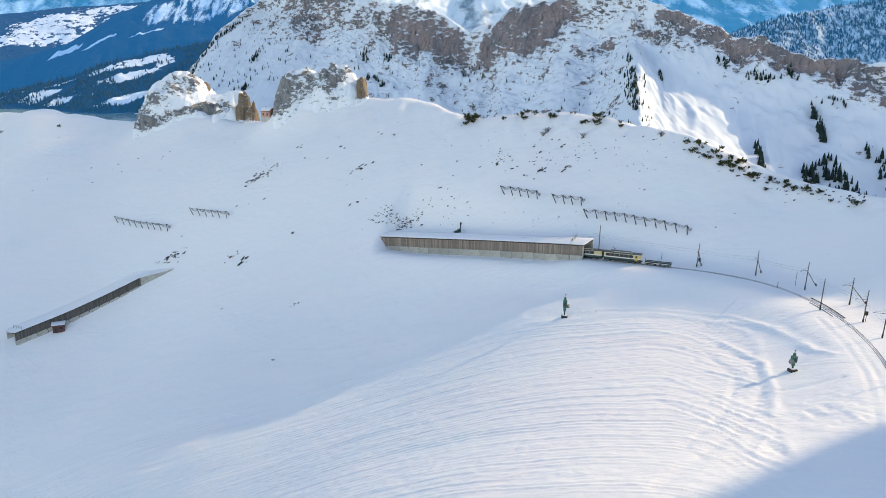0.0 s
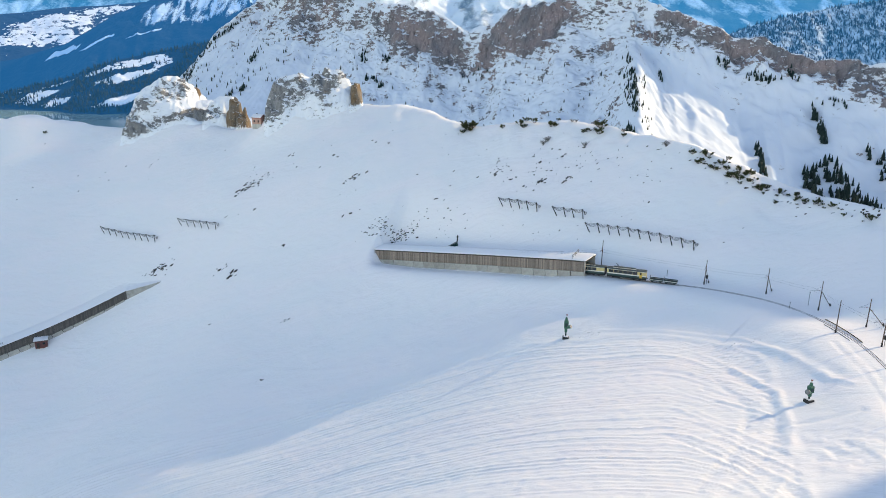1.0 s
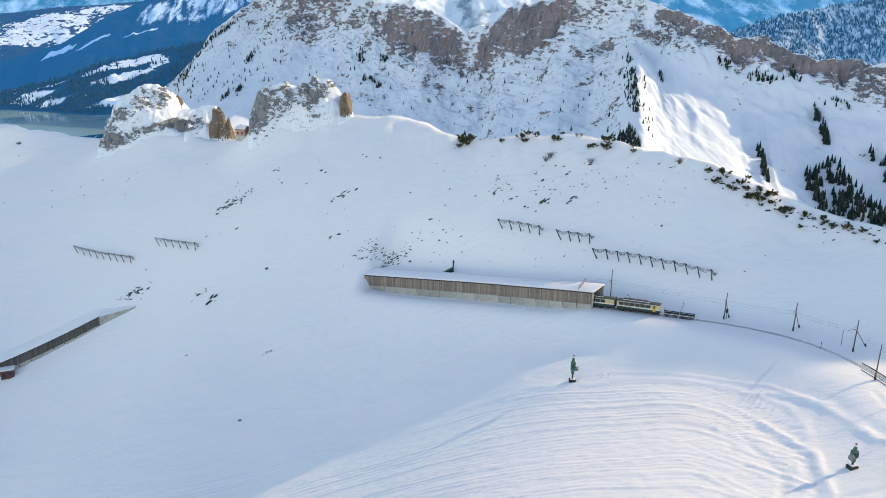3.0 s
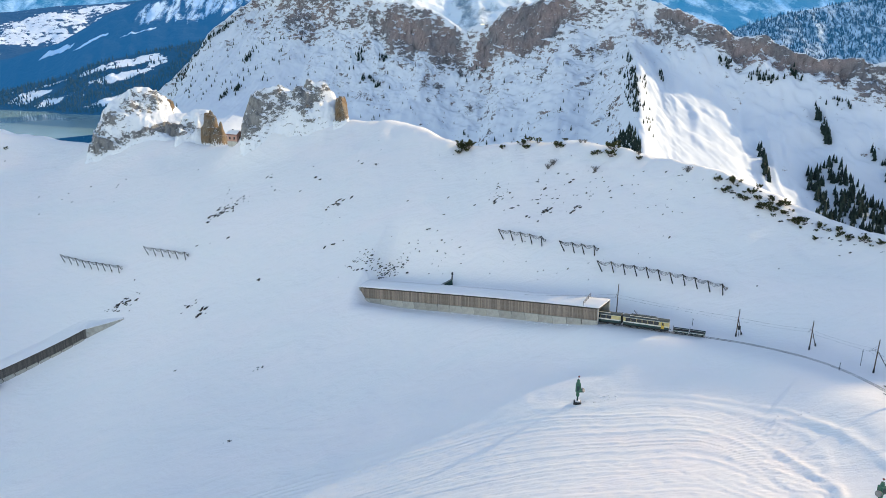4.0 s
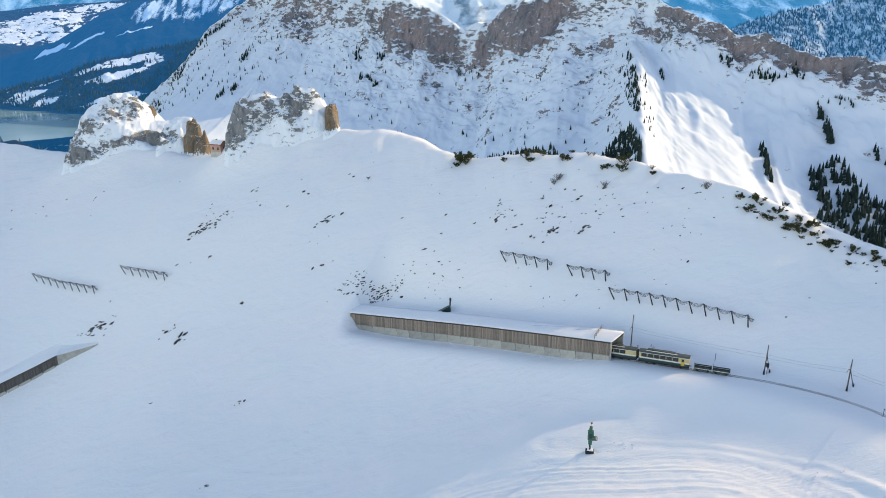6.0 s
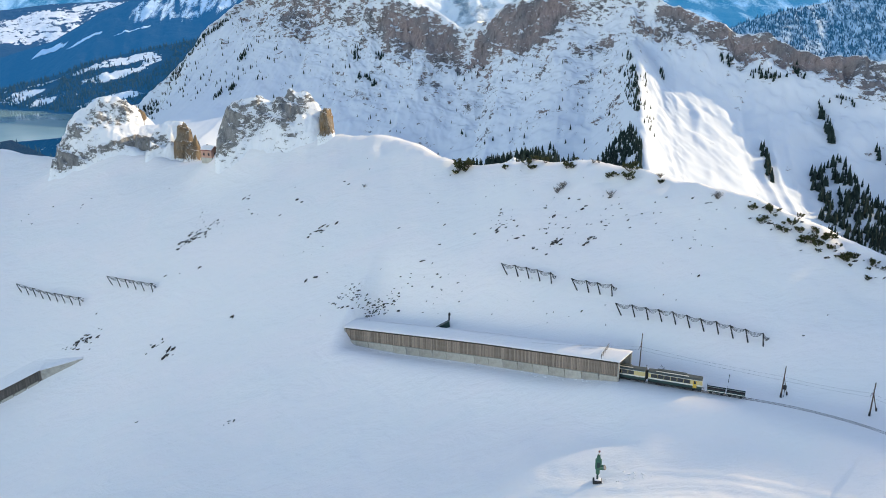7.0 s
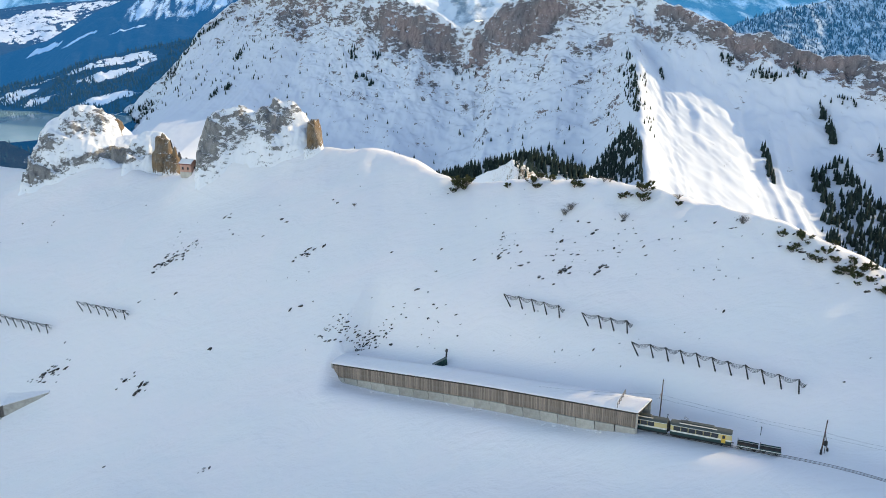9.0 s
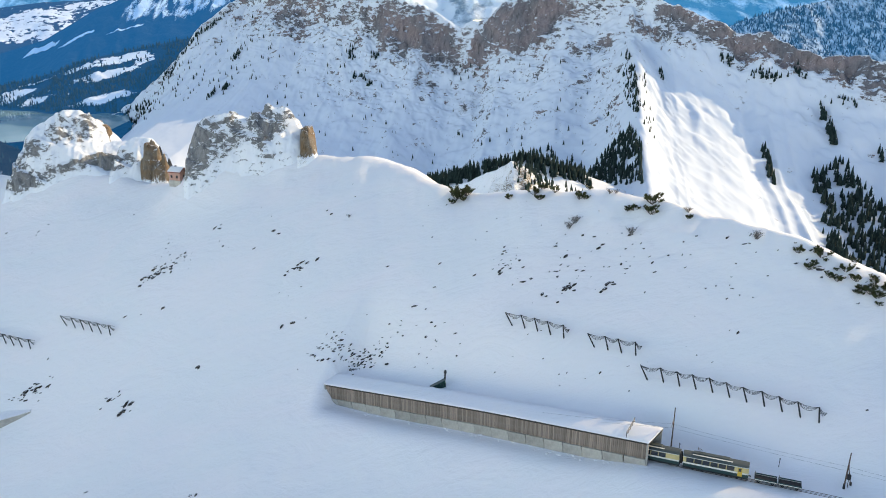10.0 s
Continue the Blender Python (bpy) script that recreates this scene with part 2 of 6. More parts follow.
def groomed(x, y):
    """How much of the ground at x, y is rolled by the piste machine, the lines that it leaves, and the berm along its edge."""
    edge_y = np.where(x > 43, 206.5 - 0.014 * (x - 43) ** 2, 206.5 + 13 * (1 - np.exp(-(43 - x) / 60)))
    edge_x = 83.5 - (190 - y) * 0.28
    a, b = np.clip(edge_y - y, -60, 400), np.clip(edge_x - x, -60, 400)
    gap = -5.0 * np.log(np.exp(-a / 5.0) + np.exp(-b / 5.0)) + 1.0 * fbm(x / 9, y / 9, 3, 5)
    inside = smooth(-0.5, 2.5, gap)
    # passes of the machine: along the far edge, bending down towards the near side at the corner
    fan = 0.07 * np.maximum(40 - x, 0) * smooth(10, 60, a)
    wob = 2.0 * fbm(x / 60, y / 34, 3, 8) + 0.5 * fbm(x / 16, y / 8, 2, 9)
    sweep = a - 0.028 * np.maximum(27 - b, 0) ** 2 + fan + wob
    lines = 0.0
    for width, weight, seed in ((0.8, 0.5, 11), (1.5, 0.6, 12), (4.4, 0.4, 14)):
        lane = sweep / width + 0.25 * noise2(x / 18, y / 18, seed + 30)
        cell = np.floor(lane)
        ridge = (1 - np.abs(2 * (lane - cell) - 1)) ** 1.5
        lines = lines + weight * ridge * noise2(cell * 3.71, (x + y) / 30, seed) ** 1.6
    # turns that cut across the others at the corner
    cross = (x * 0.8 + 0.6 * y + 0.006 * (y - 150) ** 2 + 4.0 * fbm(x / 22, y / 26, 3, 13)) / 2.3
    cell = np.floor(cross)
    turn = smooth(44, 58, x) * smooth(182, 168, y) * (1 - np.abs(2 * (cross - cell) - 1)) * noise2(cell * 2.3, y / 20, 15) ** 1.5
    lines = lines * (1 - 0.5 * smooth(48, 60, x) * smooth(182, 168, y)) + 0.8 * turn
    berm = np.exp(-((gap - 0.2) / 1.2) ** 2) * (0.2 + noise2(x / 2.5, y / 2.5, 17)) * smooth(-20, 40, x)
    return inside, lines, berm


# lines pressed or heaped in the snow: plan, half width, height
FURROWS = [([(76, 191), (81.5, 187.9, 0), (85.7, 182.1), (87.4, 176), (89, 167.3), (92.4, 164)], 1.0, 0.5), ([(88.5, 184), (90.2, 176), (92.2, 169)], 1.3, -0.3), ([(66, 149), (73.9, 151.7), (80.7, 151.9), (88.6, 153.2)], 0.8, -0.45),
           ([(46, 209.5), (56.8, 206), (66.8, 201.3), (78.4, 193.8), (87, 182)], 0.7, 0.3), ([(-113, 262), (-93, 252), (-76.6, 245.4), (-57, 240.5), (-30, 230.5)], 0.45, 0.28),
           ([(83, 164), (72, 157), (60, 150), (48, 144)], 0.5, -0.22), ([(70, 178), (74.5, 166), (71, 152), (62, 138), (50, 126), (36, 112)], 1.0, -0.3), ([(66, 176), (68, 160), (60, 144), (46, 128)], 0.8, -0.25), ([(72, 180), (77, 166), (73, 150), (66, 136), (58, 124)], 0.8, 0.3), ([(48, 150), (56, 140), (62, 128), (64, 116)], 0.6, -0.25),
           ([(93, 268), (104, 258), (114, 249), (124, 238), (132, 229)], 1.6, -0.9), ([(100.5, 184), (99.6, 168), (97, 155), (91, 138), (80, 118)], 0.5, -0.25), ([(97.5, 184), (96.8, 168), (94.4, 155), (88.5, 139), (77.5, 119)], 0.5, -0.25)]


def furrowed(x, y):
    z = np.zeros(x.shape)
    for line, half, height in FURROWS:
        d = np.abs(nearest([(*p[:2], 0.0) for p in line], x, y)[0]) + 0.8 * half * fbm(x / 3, y / 3, 3, 25)
        z = z + 0.6 * height * np.exp(-((d / half) ** 2)) * (0.55 + 0.9 * noise2(x / 7, y / 7, 26))
    # churned snow beside the line
    churned = np.exp(-(((x - 80) / 10) ** 2) - ((y - 138) / 8) ** 2)
    return z + churned * 0.5 * fbm(x / 1.8, y / 1.8, 3, 28)


def ground_z(x, y, fine=True):
    x, y = np.asarray(x, float), np.asarray(y, float)
    d, dz, _ = nearest(CREST_RUN, x, y)
    z = hill(x, y) + dz * np.exp(-((d / 26) ** 2))
    # past the crest the far side falls off
    _, cz, _ = nearest(CREST, x, y)
    beyond = np.maximum(d, 0)
    z = np.where(d > 0, cz - 0.78 * beyond**2 / (beyond + 9), z)
    if fine:
        rough = 1 - 0.75 * smooth(0, 14, np.minimum(215 - y, 92 - x)) * smooth(-90, -40, x)
        z = z + rough * (0.8 * fbm(x / 30, y / 30, 4, 21) + 0.34 * fbm(x / 7, y / 7, 3, 22))
        z = z + 1.8 * fbm(x / 12, y / 12, 4, 23) * np.exp(-((d / 14) ** 2)) * (d > -40)
    z = z + 4.0 * np.exp(-(((x + 54) / 22) ** 2) - ((y - 353) / 9) ** 2) + 8.0 * np.exp(-(((x + 73) / 12) ** 2) - ((y - 357) / 10) ** 2) + 3.0 * np.exp(-(((x + 142) / 20) ** 2) - ((y - 386) / 9) ** 2)
    # the railway's bench, and the snow that lies up against the gallery's roof behind
    t, tz, run = nearest(TRACK, x, y)
    side = np.abs(t)
    dig = 0.9 * smooth(-1.8, -2.6, t) * smooth(4, 20, run) * smooth(84, 70, run)
    z = z + (tz - 0.12 - dig - z) * smooth(0, 6, run) * np.exp(-(np.maximum(side - 3.2, 0) / (7 + 7 * smooth(112, 150, run))) ** 2)
    roofed = smooth(0.0, 5.0, run) * smooth(GALLERY_RUN[1] + 1.5, GALLERY_RUN[1] - 9, run)
    bank = tz + 4.7 + 0.5 * np.maximum(t - 3.5, 0)
    z = np.where(t > 2.55, z + roofed * (bank - z) * np.exp(-(np.maximum(t - 3.0, 0) / 10) ** 2), z)
    if fine:
        inside, lines, berm = groomed(x, y)
        z = z + inside * (0.5 * lines - 0.15) + 0.2 * berm + inside * 0.14 * fbm(x / 1.6, y / 1.1, 3, 19) + furrowed(x, y)
    out = np.maximum(np.maximum(-330 - x, x - 240), np.maximum(-120 - y, y - 460))
    return z + (-470 - z) * smooth(0, 700, out)


def ground_at(x, y):
    return float(ground_z(np.array([x]), np.array([y]))[0])


def axis(fine, mid, lo, hi, steps):
    """Grid lines: fine inside the first span, mid inside the second, growing from there to lo and hi."""
    f, m = steps
    inner = np.arange(fine[0], fine[1] + f / 2, f)
    left = np.arange(fine[0] - m, mid[0] - m / 2, -m)[::-1]
    right = np.arange(inner[-1] + m, mid[1] + m / 2, m)
    line = list(np.r_[left, inner, right])
    step = m
    while line[-1] < hi:
        step *= 1.25
        line.append(line[-1] + min(step, 260))
    step = m
    while line[0] > lo:
        step *= 1.25
        line.insert(0, line[0] - min(step, 260))
    return np.array(line)


def build_ground():
    xs = axis((-48, 112), (-330, 250), -4700, 4700, (0.6, 2.4))
    ys = axis((97, 292), (-60, 450), -1500, 4800, (0.5, 2.0))
    ys = np.r_[ys[ys < 97], np.arange(97, 212, 0.26), ys[ys > 212.1]]
    x, y = np.meshgrid(xs, ys, indexing="ij")
    z = ground_z(x.ravel(), y.ravel())
    ob = mesh_object("ground", np.stack([x.ravel(), y.ravel(), z], 1), strip_faces(len(xs), len(ys)), SNOW, smooth=True)
    return tagged(ob, "smooth blue-white snow slope with a groomed piste and drifts", "snow slope", kind="structure")


# two unseen ridges added to shade the slope: place across the sun's way, height of the edge of their shade above the
# plane of sun rays through the origin
SHADE_RIDGE = [(-300, 150), (60, 20), (91.6, -40), (96.5, -52), (98, -76), (148, -72), (154, -62), (168, -59), (177, -54.8), (193, -53.5), (200, -51), (212, -52), (223, -56), (228, -53), (258, -51), (300, -48)]
FAR_SHADE_RIDGE = [(370, -20), (376, 13), (390, 13), (400, 17), (409, 27), (416, 31), (424, 38), (434, 44), (462, 66), (640, 150)]


def build_shade_ridge(profile, off, label):
    """An unseen ridge across the sun's way, off metres away, added to throw shade on the snow round the piste and along
    the crest.
    """
    us, vs = np.arange(profile[0][0], profile[-1][0], 2.5), np.arange(off - 130, off + 160, 6.0)
    u, v = [a.ravel() for a in np.meshgrid(us, vs, indexing="ij")]
    ax, ay = math.sin(SUN_AZ), math.cos(SUN_AZ)
    top = np.interp(u, [p[0] for p in profile], [p[1] for p in profile]) + off * math.tan(SUN_EL)
    z = np.maximum(top - 2.6 * np.abs(v - off) + 6 * fbm(u / 30, v / 30, 3, 27) * smooth(0, 20, np.abs(v - off)), -480)
    x, y = v * ax - u * ay, v * ay + u * ax
    ob = mesh_object("shade_ridge", np.stack([x, y, z], 1), strip_faces(len(us), len(vs))[:, ::-1], BIG_ROCK, smooth=True)
    return tagged(ob, label, "mountain", kind="structure")


build_ground()
build_shade_ridge(SHADE_RIDGE, 600, "unseen snowy ridge added to shade the slope round the piste")
build_shade_ridge(FAR_SHADE_RIDGE, 1200, "unseen far ridge added to shade the crest by the crags")


# ---- the mountain across the valley ----
RIDGE = [(-1496, 2750, -447), (-1325, 2780, -361), (-1171, 2815, -268), (-1056, 2850, -188), (-922, 2890, -71), (-853, 2940, 36), (-768, 3000, 111), (-680,
         3055, 174), (-508, 2950, 210), (-284, 2790, 166), (-161, 2695, 144), (-26, 2610, 119), (83, 2545, 56), (171, 2500, 78), (212, 2470, 133), (302, 2420,
         145), (430, 2371, 156), (551, 2321, 161), (579, 2262, 137), (624, 2160, 111), (699, 2097, 76), (762, 2058, 47), (828, 2036, 45), (892, 2004, 6), (926,
         1980, -4), (1004, 1936, -11), (1076, 1893, -17), (1217, 1826, -30), (1500, 1700, -60)]
RIDGE_FROM = 134.1
FALL = Vector((-0.2, -0.98)).normalized()


def ridge_line(count):
    pts = np.array(RIDGE, float)
    run = RIDGE_FROM + np.r_[0, np.cumsum(np.hypot(np.diff(pts[:, 0]), np.diff(pts[:, 1])))]
    s = np.linspace(run[0], run[-1], count)
    return s, [np.interp(s, run, pts[:, k]) for k in range(3)]


def cover(u, v, spots, seed, grain, fade=(0.6, 1.35)):
    """How much bare ground shows at u, v, 0 to 1: soft ellipses (middle, half sizes, turn in degrees, weight) with wandering edges."""
    a = u + grain * fbm(u / (2.5 * grain), v / (2.5 * grain), 3, seed)
    b = v + grain * fbm(u / (2.5 * grain) + 31, v / (2.5 * grain), 3, seed + 1)
    out = np.zeros(np.shape(u))
    for cu, cv, hu, hv, turn, weight in spots:
        c, s = math.cos(radians(turn)), math.sin(radians(turn))
        r = np.hypot(((a - cu) * c + (b - cv) * s) / hu, (-(a - cu) * s + (b - cv) * c) / hv)
        out = np.maximum(out, weight * smooth(fade[1], fade[0], r))
    return out


def mountain_surface(s, rx, ry, rz, d, bare=0.0):
    """Height and place of the mountain face, d metres down from the ridge (behind it where negative). bare: how rocky it is there."""
    x, y = rx + FALL.x * d, ry + FALL.y * d
    east = smooth(470, 640, rx + 0.12 * d)
    cliff = east * 42 * (0.45 + 1.2 * noise2(s / 110, 0 * s + 1, 40)) + (1 - east) * (112 + 70 * fbm(s / 230, 0 * s + 3, 2, 41))
    calm = 0.33 + 0.67 * smooth(-640, -180, rx)
    cliff = cliff * smooth(-900, -380, rx) + 8
    front = np.maximum(d, 0)
    front = np.maximum(front + 20 * calm * fbm(s / 60, d / 60, 3, 42) * smooth(0, 30, front), 0)
    rz = rz + (7 * fbm(s / 55, 0 * s, 3, 39) + 3 * fbm(s / 15, 0 * s + 5, 2, 38)) * smooth(120, 0, np.abs(d))
    width = cliff * 0.55
    drop = cliff * smooth(0, 1, front / width) + np.where(front > width, 0.86 * 330 * (1 - np.exp(-(front - width) / 330)) + 0.14 * (front - width), 0)
    drop = drop * (1 - 0.15 * smooth(2400, 2500, s) * smooth(3000, 2760, s) * smooth(90, 260, front))
    ribs = ridged(s / 110 + 0.4 * fbm(s / 60, d / 200, 2, 43), d / 900, 3, 44) - 0.55
    steep = 0.25 + smooth(0, 0.6 * 120, front)
    z = rz - drop + ribs * (8 + 14 * (1 - east)) * calm * steep * smooth(620, 240, front)
    z = z + (2 + 6 * (1 - east)) * calm * fbm(x / 60, y / 60 + z / 70, 5, 46, 0.5) * smooth(-10, 60, front) * smooth(700, 300, front)
    # the buttress that parts the face, and the fluted snow beyond it
    z = z + 30 * np.exp(-(((s - 2470) / 62) ** 2)) * smooth(60, 260, front) * smooth(1000, 600, front)
    z = z - 36 * np.clip((s - 2478) / 330, 0, 1) * smooth(3040, 2800, s) * smooth(40, 220, front)
    flute = ridged(s / 62 + 0.5 * fbm(s / 90, d / 260, 2, 57), d / 1500, 2, 58) - 0.5
    z = z + east * (6 + 16 * smooth(2680, 2800, s)) * flute * smooth(50, 160, front)
    gully = ridged(s / 34 + d / 400, d / 300, 3, 48) - 0.5
    z = z + gully * (1 + 3 * (1 - east) * (0.4 + bare)) * calm * smooth(10, 80, front)
    # where the rock is bare: ledges of the strata, of uneven thickness, and fissures down the cliffs
    leaf = noise2(s / 170 + 0.02 * z, (z + 0.12 * s) / 11, 49) + 0.5 * noise2(s / 60, (z + 0.12 * s) / 4.5, 51) - 0.75
    z = z + bare * 13 * leaf * smooth(0, 30, front)
    split = ridged(s / 30 + 0.3 * fbm(s / 40, z / 60, 2, 54), z / 160, 3, 55) - 0.5
    z = z + bare * split * 26 * smooth(0, 12, front)
    block = noise2(s / 24, d / 30 + 0.02 * s, 59) + 0.6 * noise2(s / 9, d / 11, 60) - 0.8
    z = z + bare * block * 16 * smooth(0, 20, front)
    z = z + 7 * fbm(s / 26, d / 40, 4, 50) * smooth(40, 0, np.abs(front - 5))
    back = np.minimum(d, 0)
    return x, y, z + 0.9 * back


# bare rock on the face: run along the ridge, metres down from it, half sizes, turn, weight
WEST_CLIFFS = [(1261, 92, 85, 52, 0, 0.85), (1094, 109, 85, 55, 0, 0.5), (1487, 42, 75, 20, 0, 0.45), (1798, 52, 154, 38, 0, 1.0), (1679, 34, 58, 34, 0, 0.65), (1841, 138, 55, 66, 0, 0.58),
               (1751, 114, 64, 39, 0, 0.5), (1653, 273, 85, 42, 0, 0.55), (1529, 289, 55, 51, 0, 0.35), (1990, 60, 41, 24, 0, 0.95), (2024, 129, 32, 22, 0, 0.55), (1995, 181, 30, 34, 0, 0.55), (2016, 214, 45, 18, 0, 0.6), (1300, 60, 380, 80, 0, 0.42), (1780, 150, 200, 90, 0, 0.36)]
MID_CLIFFS = [(2191, 45, 100, 46, 0, 1.0), (2076, 36, 60, 30, 0, 0.9), (2353, 103, 55, 28, 0, 0.7), (2140, 88, 60, 22, 0, 0.6), (2362, 229, 60, 67, 0, 0.36), (2404, 390, 49, 27, 0, 0.45),
              (2246, 331, 70, 18, 0, 0.42), (2298, 153, 41, 32, 0, 0.36)]
EAST_CLIFFS = [(2558, 70, 100, 25, 0, 0.9), (2630, 18, 60, 32, 0, 0.85), (2728, 24, 70, 28, 0, 0.95), (2831, 22, 68, 32, 0, 0.95), (2925, 18, 60, 30, 0, 0.95), (2976, 16, 45, 26, 0, 0.9), (3053, 26, 55, 40, 0, 0.95), (3117, 34, 60, 42, 0, 0.95)]


def mountain_bare(s, d):
    west = 0.2 * smooth(2560, 2440, s) * smooth(900, 300, d)
    return np.maximum(cover(s, np.maximum(d, 0), WEST_CLIFFS + MID_CLIFFS + EAST_CLIFFS, 140, 26, (0.35, 1.8)), west) * smooth(-60, -2, d)


def layer(ob, name, values):
    """Stores one number for each vertex of ob's mesh."""
    ob.data.attributes.new(name, "FLOAT", "POINT").data.foreach_set("value", np.ascontiguousarray(values, np.float32).ravel())
    return ob


def build_mountain():
    ns, nd = 820, 330
    s, (rx, ry, rz) = ridge_line(ns)
    d = np.r_[np.linspace(-240, -6, 14), np.linspace(0, 260, 120), np.linspace(262, 1300, nd - 134)]
    S, D = np.meshgrid(s, d, indexing="ij")
    grow = lambda a: np.repeat(a[:, None], nd, 1)
    bare = mountain_bare(S, D)
    x, y, z = mountain_surface(S, grow(rx), grow(ry), grow(rz), D, bare)
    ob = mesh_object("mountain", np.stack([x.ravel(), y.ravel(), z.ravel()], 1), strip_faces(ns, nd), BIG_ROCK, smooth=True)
    layer(ob, "bare", bare)
    return tagged(ob, "snow-covered mountain wall with grey-brown limestone cliffs", "mountain", kind="structure")


build_mountain()


# ---- conifers ----
def spruce_shape(seed, tiers=7, sides=7):
    """One small spruce, 1 m high: a stem and ragged tiers of drooping boughs."""
    rnd = random.Random(seed)
    v, f = [], []
    for t in range(tiers):
        z0 = 0.06 + 0.9 * t / tiers
        r = 0.19 * (1 - t / tiers) ** 0.85 + 0.015
        top = len(v)
        v.append((0, 0, min(1.0, z0 + 0.24)))
        ring = []
        for k in range(sides):
            a = 2 * math.pi * (k + rnd.random() * 0.6) / sides
            q = r * rnd.uniform(0.7, 1.2)
            ring.append(len(v))
            v.append((q * math.cos(a), q * math.sin(a), z0 - rnd.uniform(0, 0.05)))
        for k in range(sides):
            f.append((top, ring[k], ring[(k + 1) % sides]))
    return np.array(v), np.array(f)


SHAPES = [spruce_shape(k) for k in range(5)]


def forest(name, places, label, heights=(9, 20)):
    """Many spruces as one mesh, at places x, y, z."""
    rnd = random.Random(len(places))
    vs, fs, base = [], [], 0
    for n, (x, y, z) in enumerate(places):
        v, f = SHAPES[n % 5]
        h, a = rnd.uniform(*heights), rnd.uniform(0, 6.28)
        c, s = math.cos(a) * h * rnd.uniform(0.8, 1.25), math.sin(a) * h
        w = np.stack([v[:, 0] * c - v[:, 1] * s + x, v[:, 0] * s + v[:, 1] * c + y, v[:, 2] * h + z - 0.8], 1)
        vs.append(w)
        fs.append(f + base)
        base += len(v)
    ob = mesh_object(name, np.concatenate(vs), np.concatenate(fs), SPRUCE)
    return tagged(ob, label, "forest", kind="stuff")


# ---- trees on the mountain ----
def on_mountain(pairs):
    """Places x, y, z on the mountain face for (run along the ridge, metres down from it)."""
    s, (rx, ry, rz) = ridge_line(820)
    a = np.array(pairs, float)
    x, y, z = mountain_surface(a[:, 0], np.interp(a[:, 0], s, rx), np.interp(a[:, 0], s, ry), np.interp(a[:, 0], s, rz), a[:, 1], mountain_bare(a[:, 0], a[:, 1]))
    return np.stack([x, y, z], 1).tolist()


def inside_of(poly, u, v):
    hit = False
    for (a, b), (c, d) in zip(poly, poly[1:] + poly[:1]):
        if (b > v) != (d > v) and u < (c - a) * (v - b) / (d - b) + a:
            hit = not hit
    return hit


def grove(poly, count, rnd, gap=0.0, seed=0):
    """Random spots inside a polygon; gap leaves clearings."""
    us, vs = [p[0] for p in poly], [p[1] for p in poly]
    out = []
    for _ in range(count * 30):
        u, v = rnd.uniform(min(us), max(us)), rnd.uniform(min(vs), max(vs))
        if inside_of(poly, u, v) and float(noise2(np.array([u / 22]), np.array([v / 22]), 70 + seed)[0]) > gap:
            out.append((u, v))
            if len(out) == count:
                break
    return out


rnd = random.Random(5)
spots = grove([(2450, 205), (2472, 310), (2486, 500), (2474, 580), (2456, 560), (2436, 363)], 190, rnd, 0.3)
spots += [(2505 + rnd.gauss(0, 12), rnd.uniform(300, 620)) for _ in range(26)]
forest("rib_trees", on_mountain(spots), "straggling dark spruces along a rocky rib of the mountain", (6, 13))
spots = grove([(2447, 610), (2474, 757), (2470, 880), (2421, 816), (2362, 660), (2396, 592)], 300, rnd, 0.12, 2)
forest("wedge_wood", on_mountain(spots), "dense wedge of dark spruces on the snowy mountainside", (12, 22))
spots = grove([(2929, 325), (3000, 255), (3070, 395), (3060, 640), (2900, 640)], 520, rnd, 0.30, 3)
spots += grove([(2982, 95), (2992, 95), (3003, 210), (2992, 215)], 42, rnd) + grove([(2828, 285), (2840, 285), (2842, 410), (2828, 410)], 34, rnd)
spots += grove([(3085, 200), (3140, 190), (3160, 420), (3100, 420)], 60, rnd, 0.4, 4)
forest("gully_wood", on_mountain(spots), "dark spruces in the gullies of the snowy mountainside", (13, 26))
spots = []
for cs, cd, ws, wd, many in ((2763, 60, 5, 5, 9), (2782, 60, 6, 5, 10), (2874, 80, 24, 6, 44), (2946, 34, 9, 12, 26), (3050, 95, 30, 8, 14), (1090, 240, 9, 30, 40), (1137, 425, 8, 16, 16), (1104, 475, 9, 30, 22),
                             (1141, 420, 7, 14, 12), (1628, 196, 16, 5, 16), (1662, 212, 5, 12, 12), (1598, 212, 6, 10, 10), (1551, 120, 12, 22, 34), (1649, 112, 14, 8, 18), (731, 40, 22, 24, 20), (2588, 200, 8, 14, 10), (1970, 80, 30, 20, 12)):
    spots += [(cs + rnd.gauss(0, ws * 0.7), max(14, cd + rnd.gauss(0, wd * 0.7))) for _ in range(many)]
spots += [(700 + 240 * u + rnd.gauss(0, 9), 14 + abs(rnd.gauss(0, 14))) for u in (rnd.random() for _ in range(120))]
spots += grove([(505, 20), (620, 40), (720, 110), (640, 190), (540, 130)], 210, rnd, 0.2, 8)
spots += [(rnd.uniform(700, 2450), rnd.uniform(120, 520)) for _ in range(150)]
spots += [(rnd.uniform(620, 1250), rnd.uniform(60, 480)) for _ in range(110)]
forest("scattered_trees", on_mountain(spots), "scattered small dark spruces on the mountain face", (7, 16))
spots = grove([(1850, 540), (2000, 490), (2230, 480), (2360, 560), (2340, 680), (1900, 700)], 330, rnd, 0.3, 6)
forest("valley_wood", on_mountain(spots), "belt of dark spruces at the foot of the mountain", (12, 20))


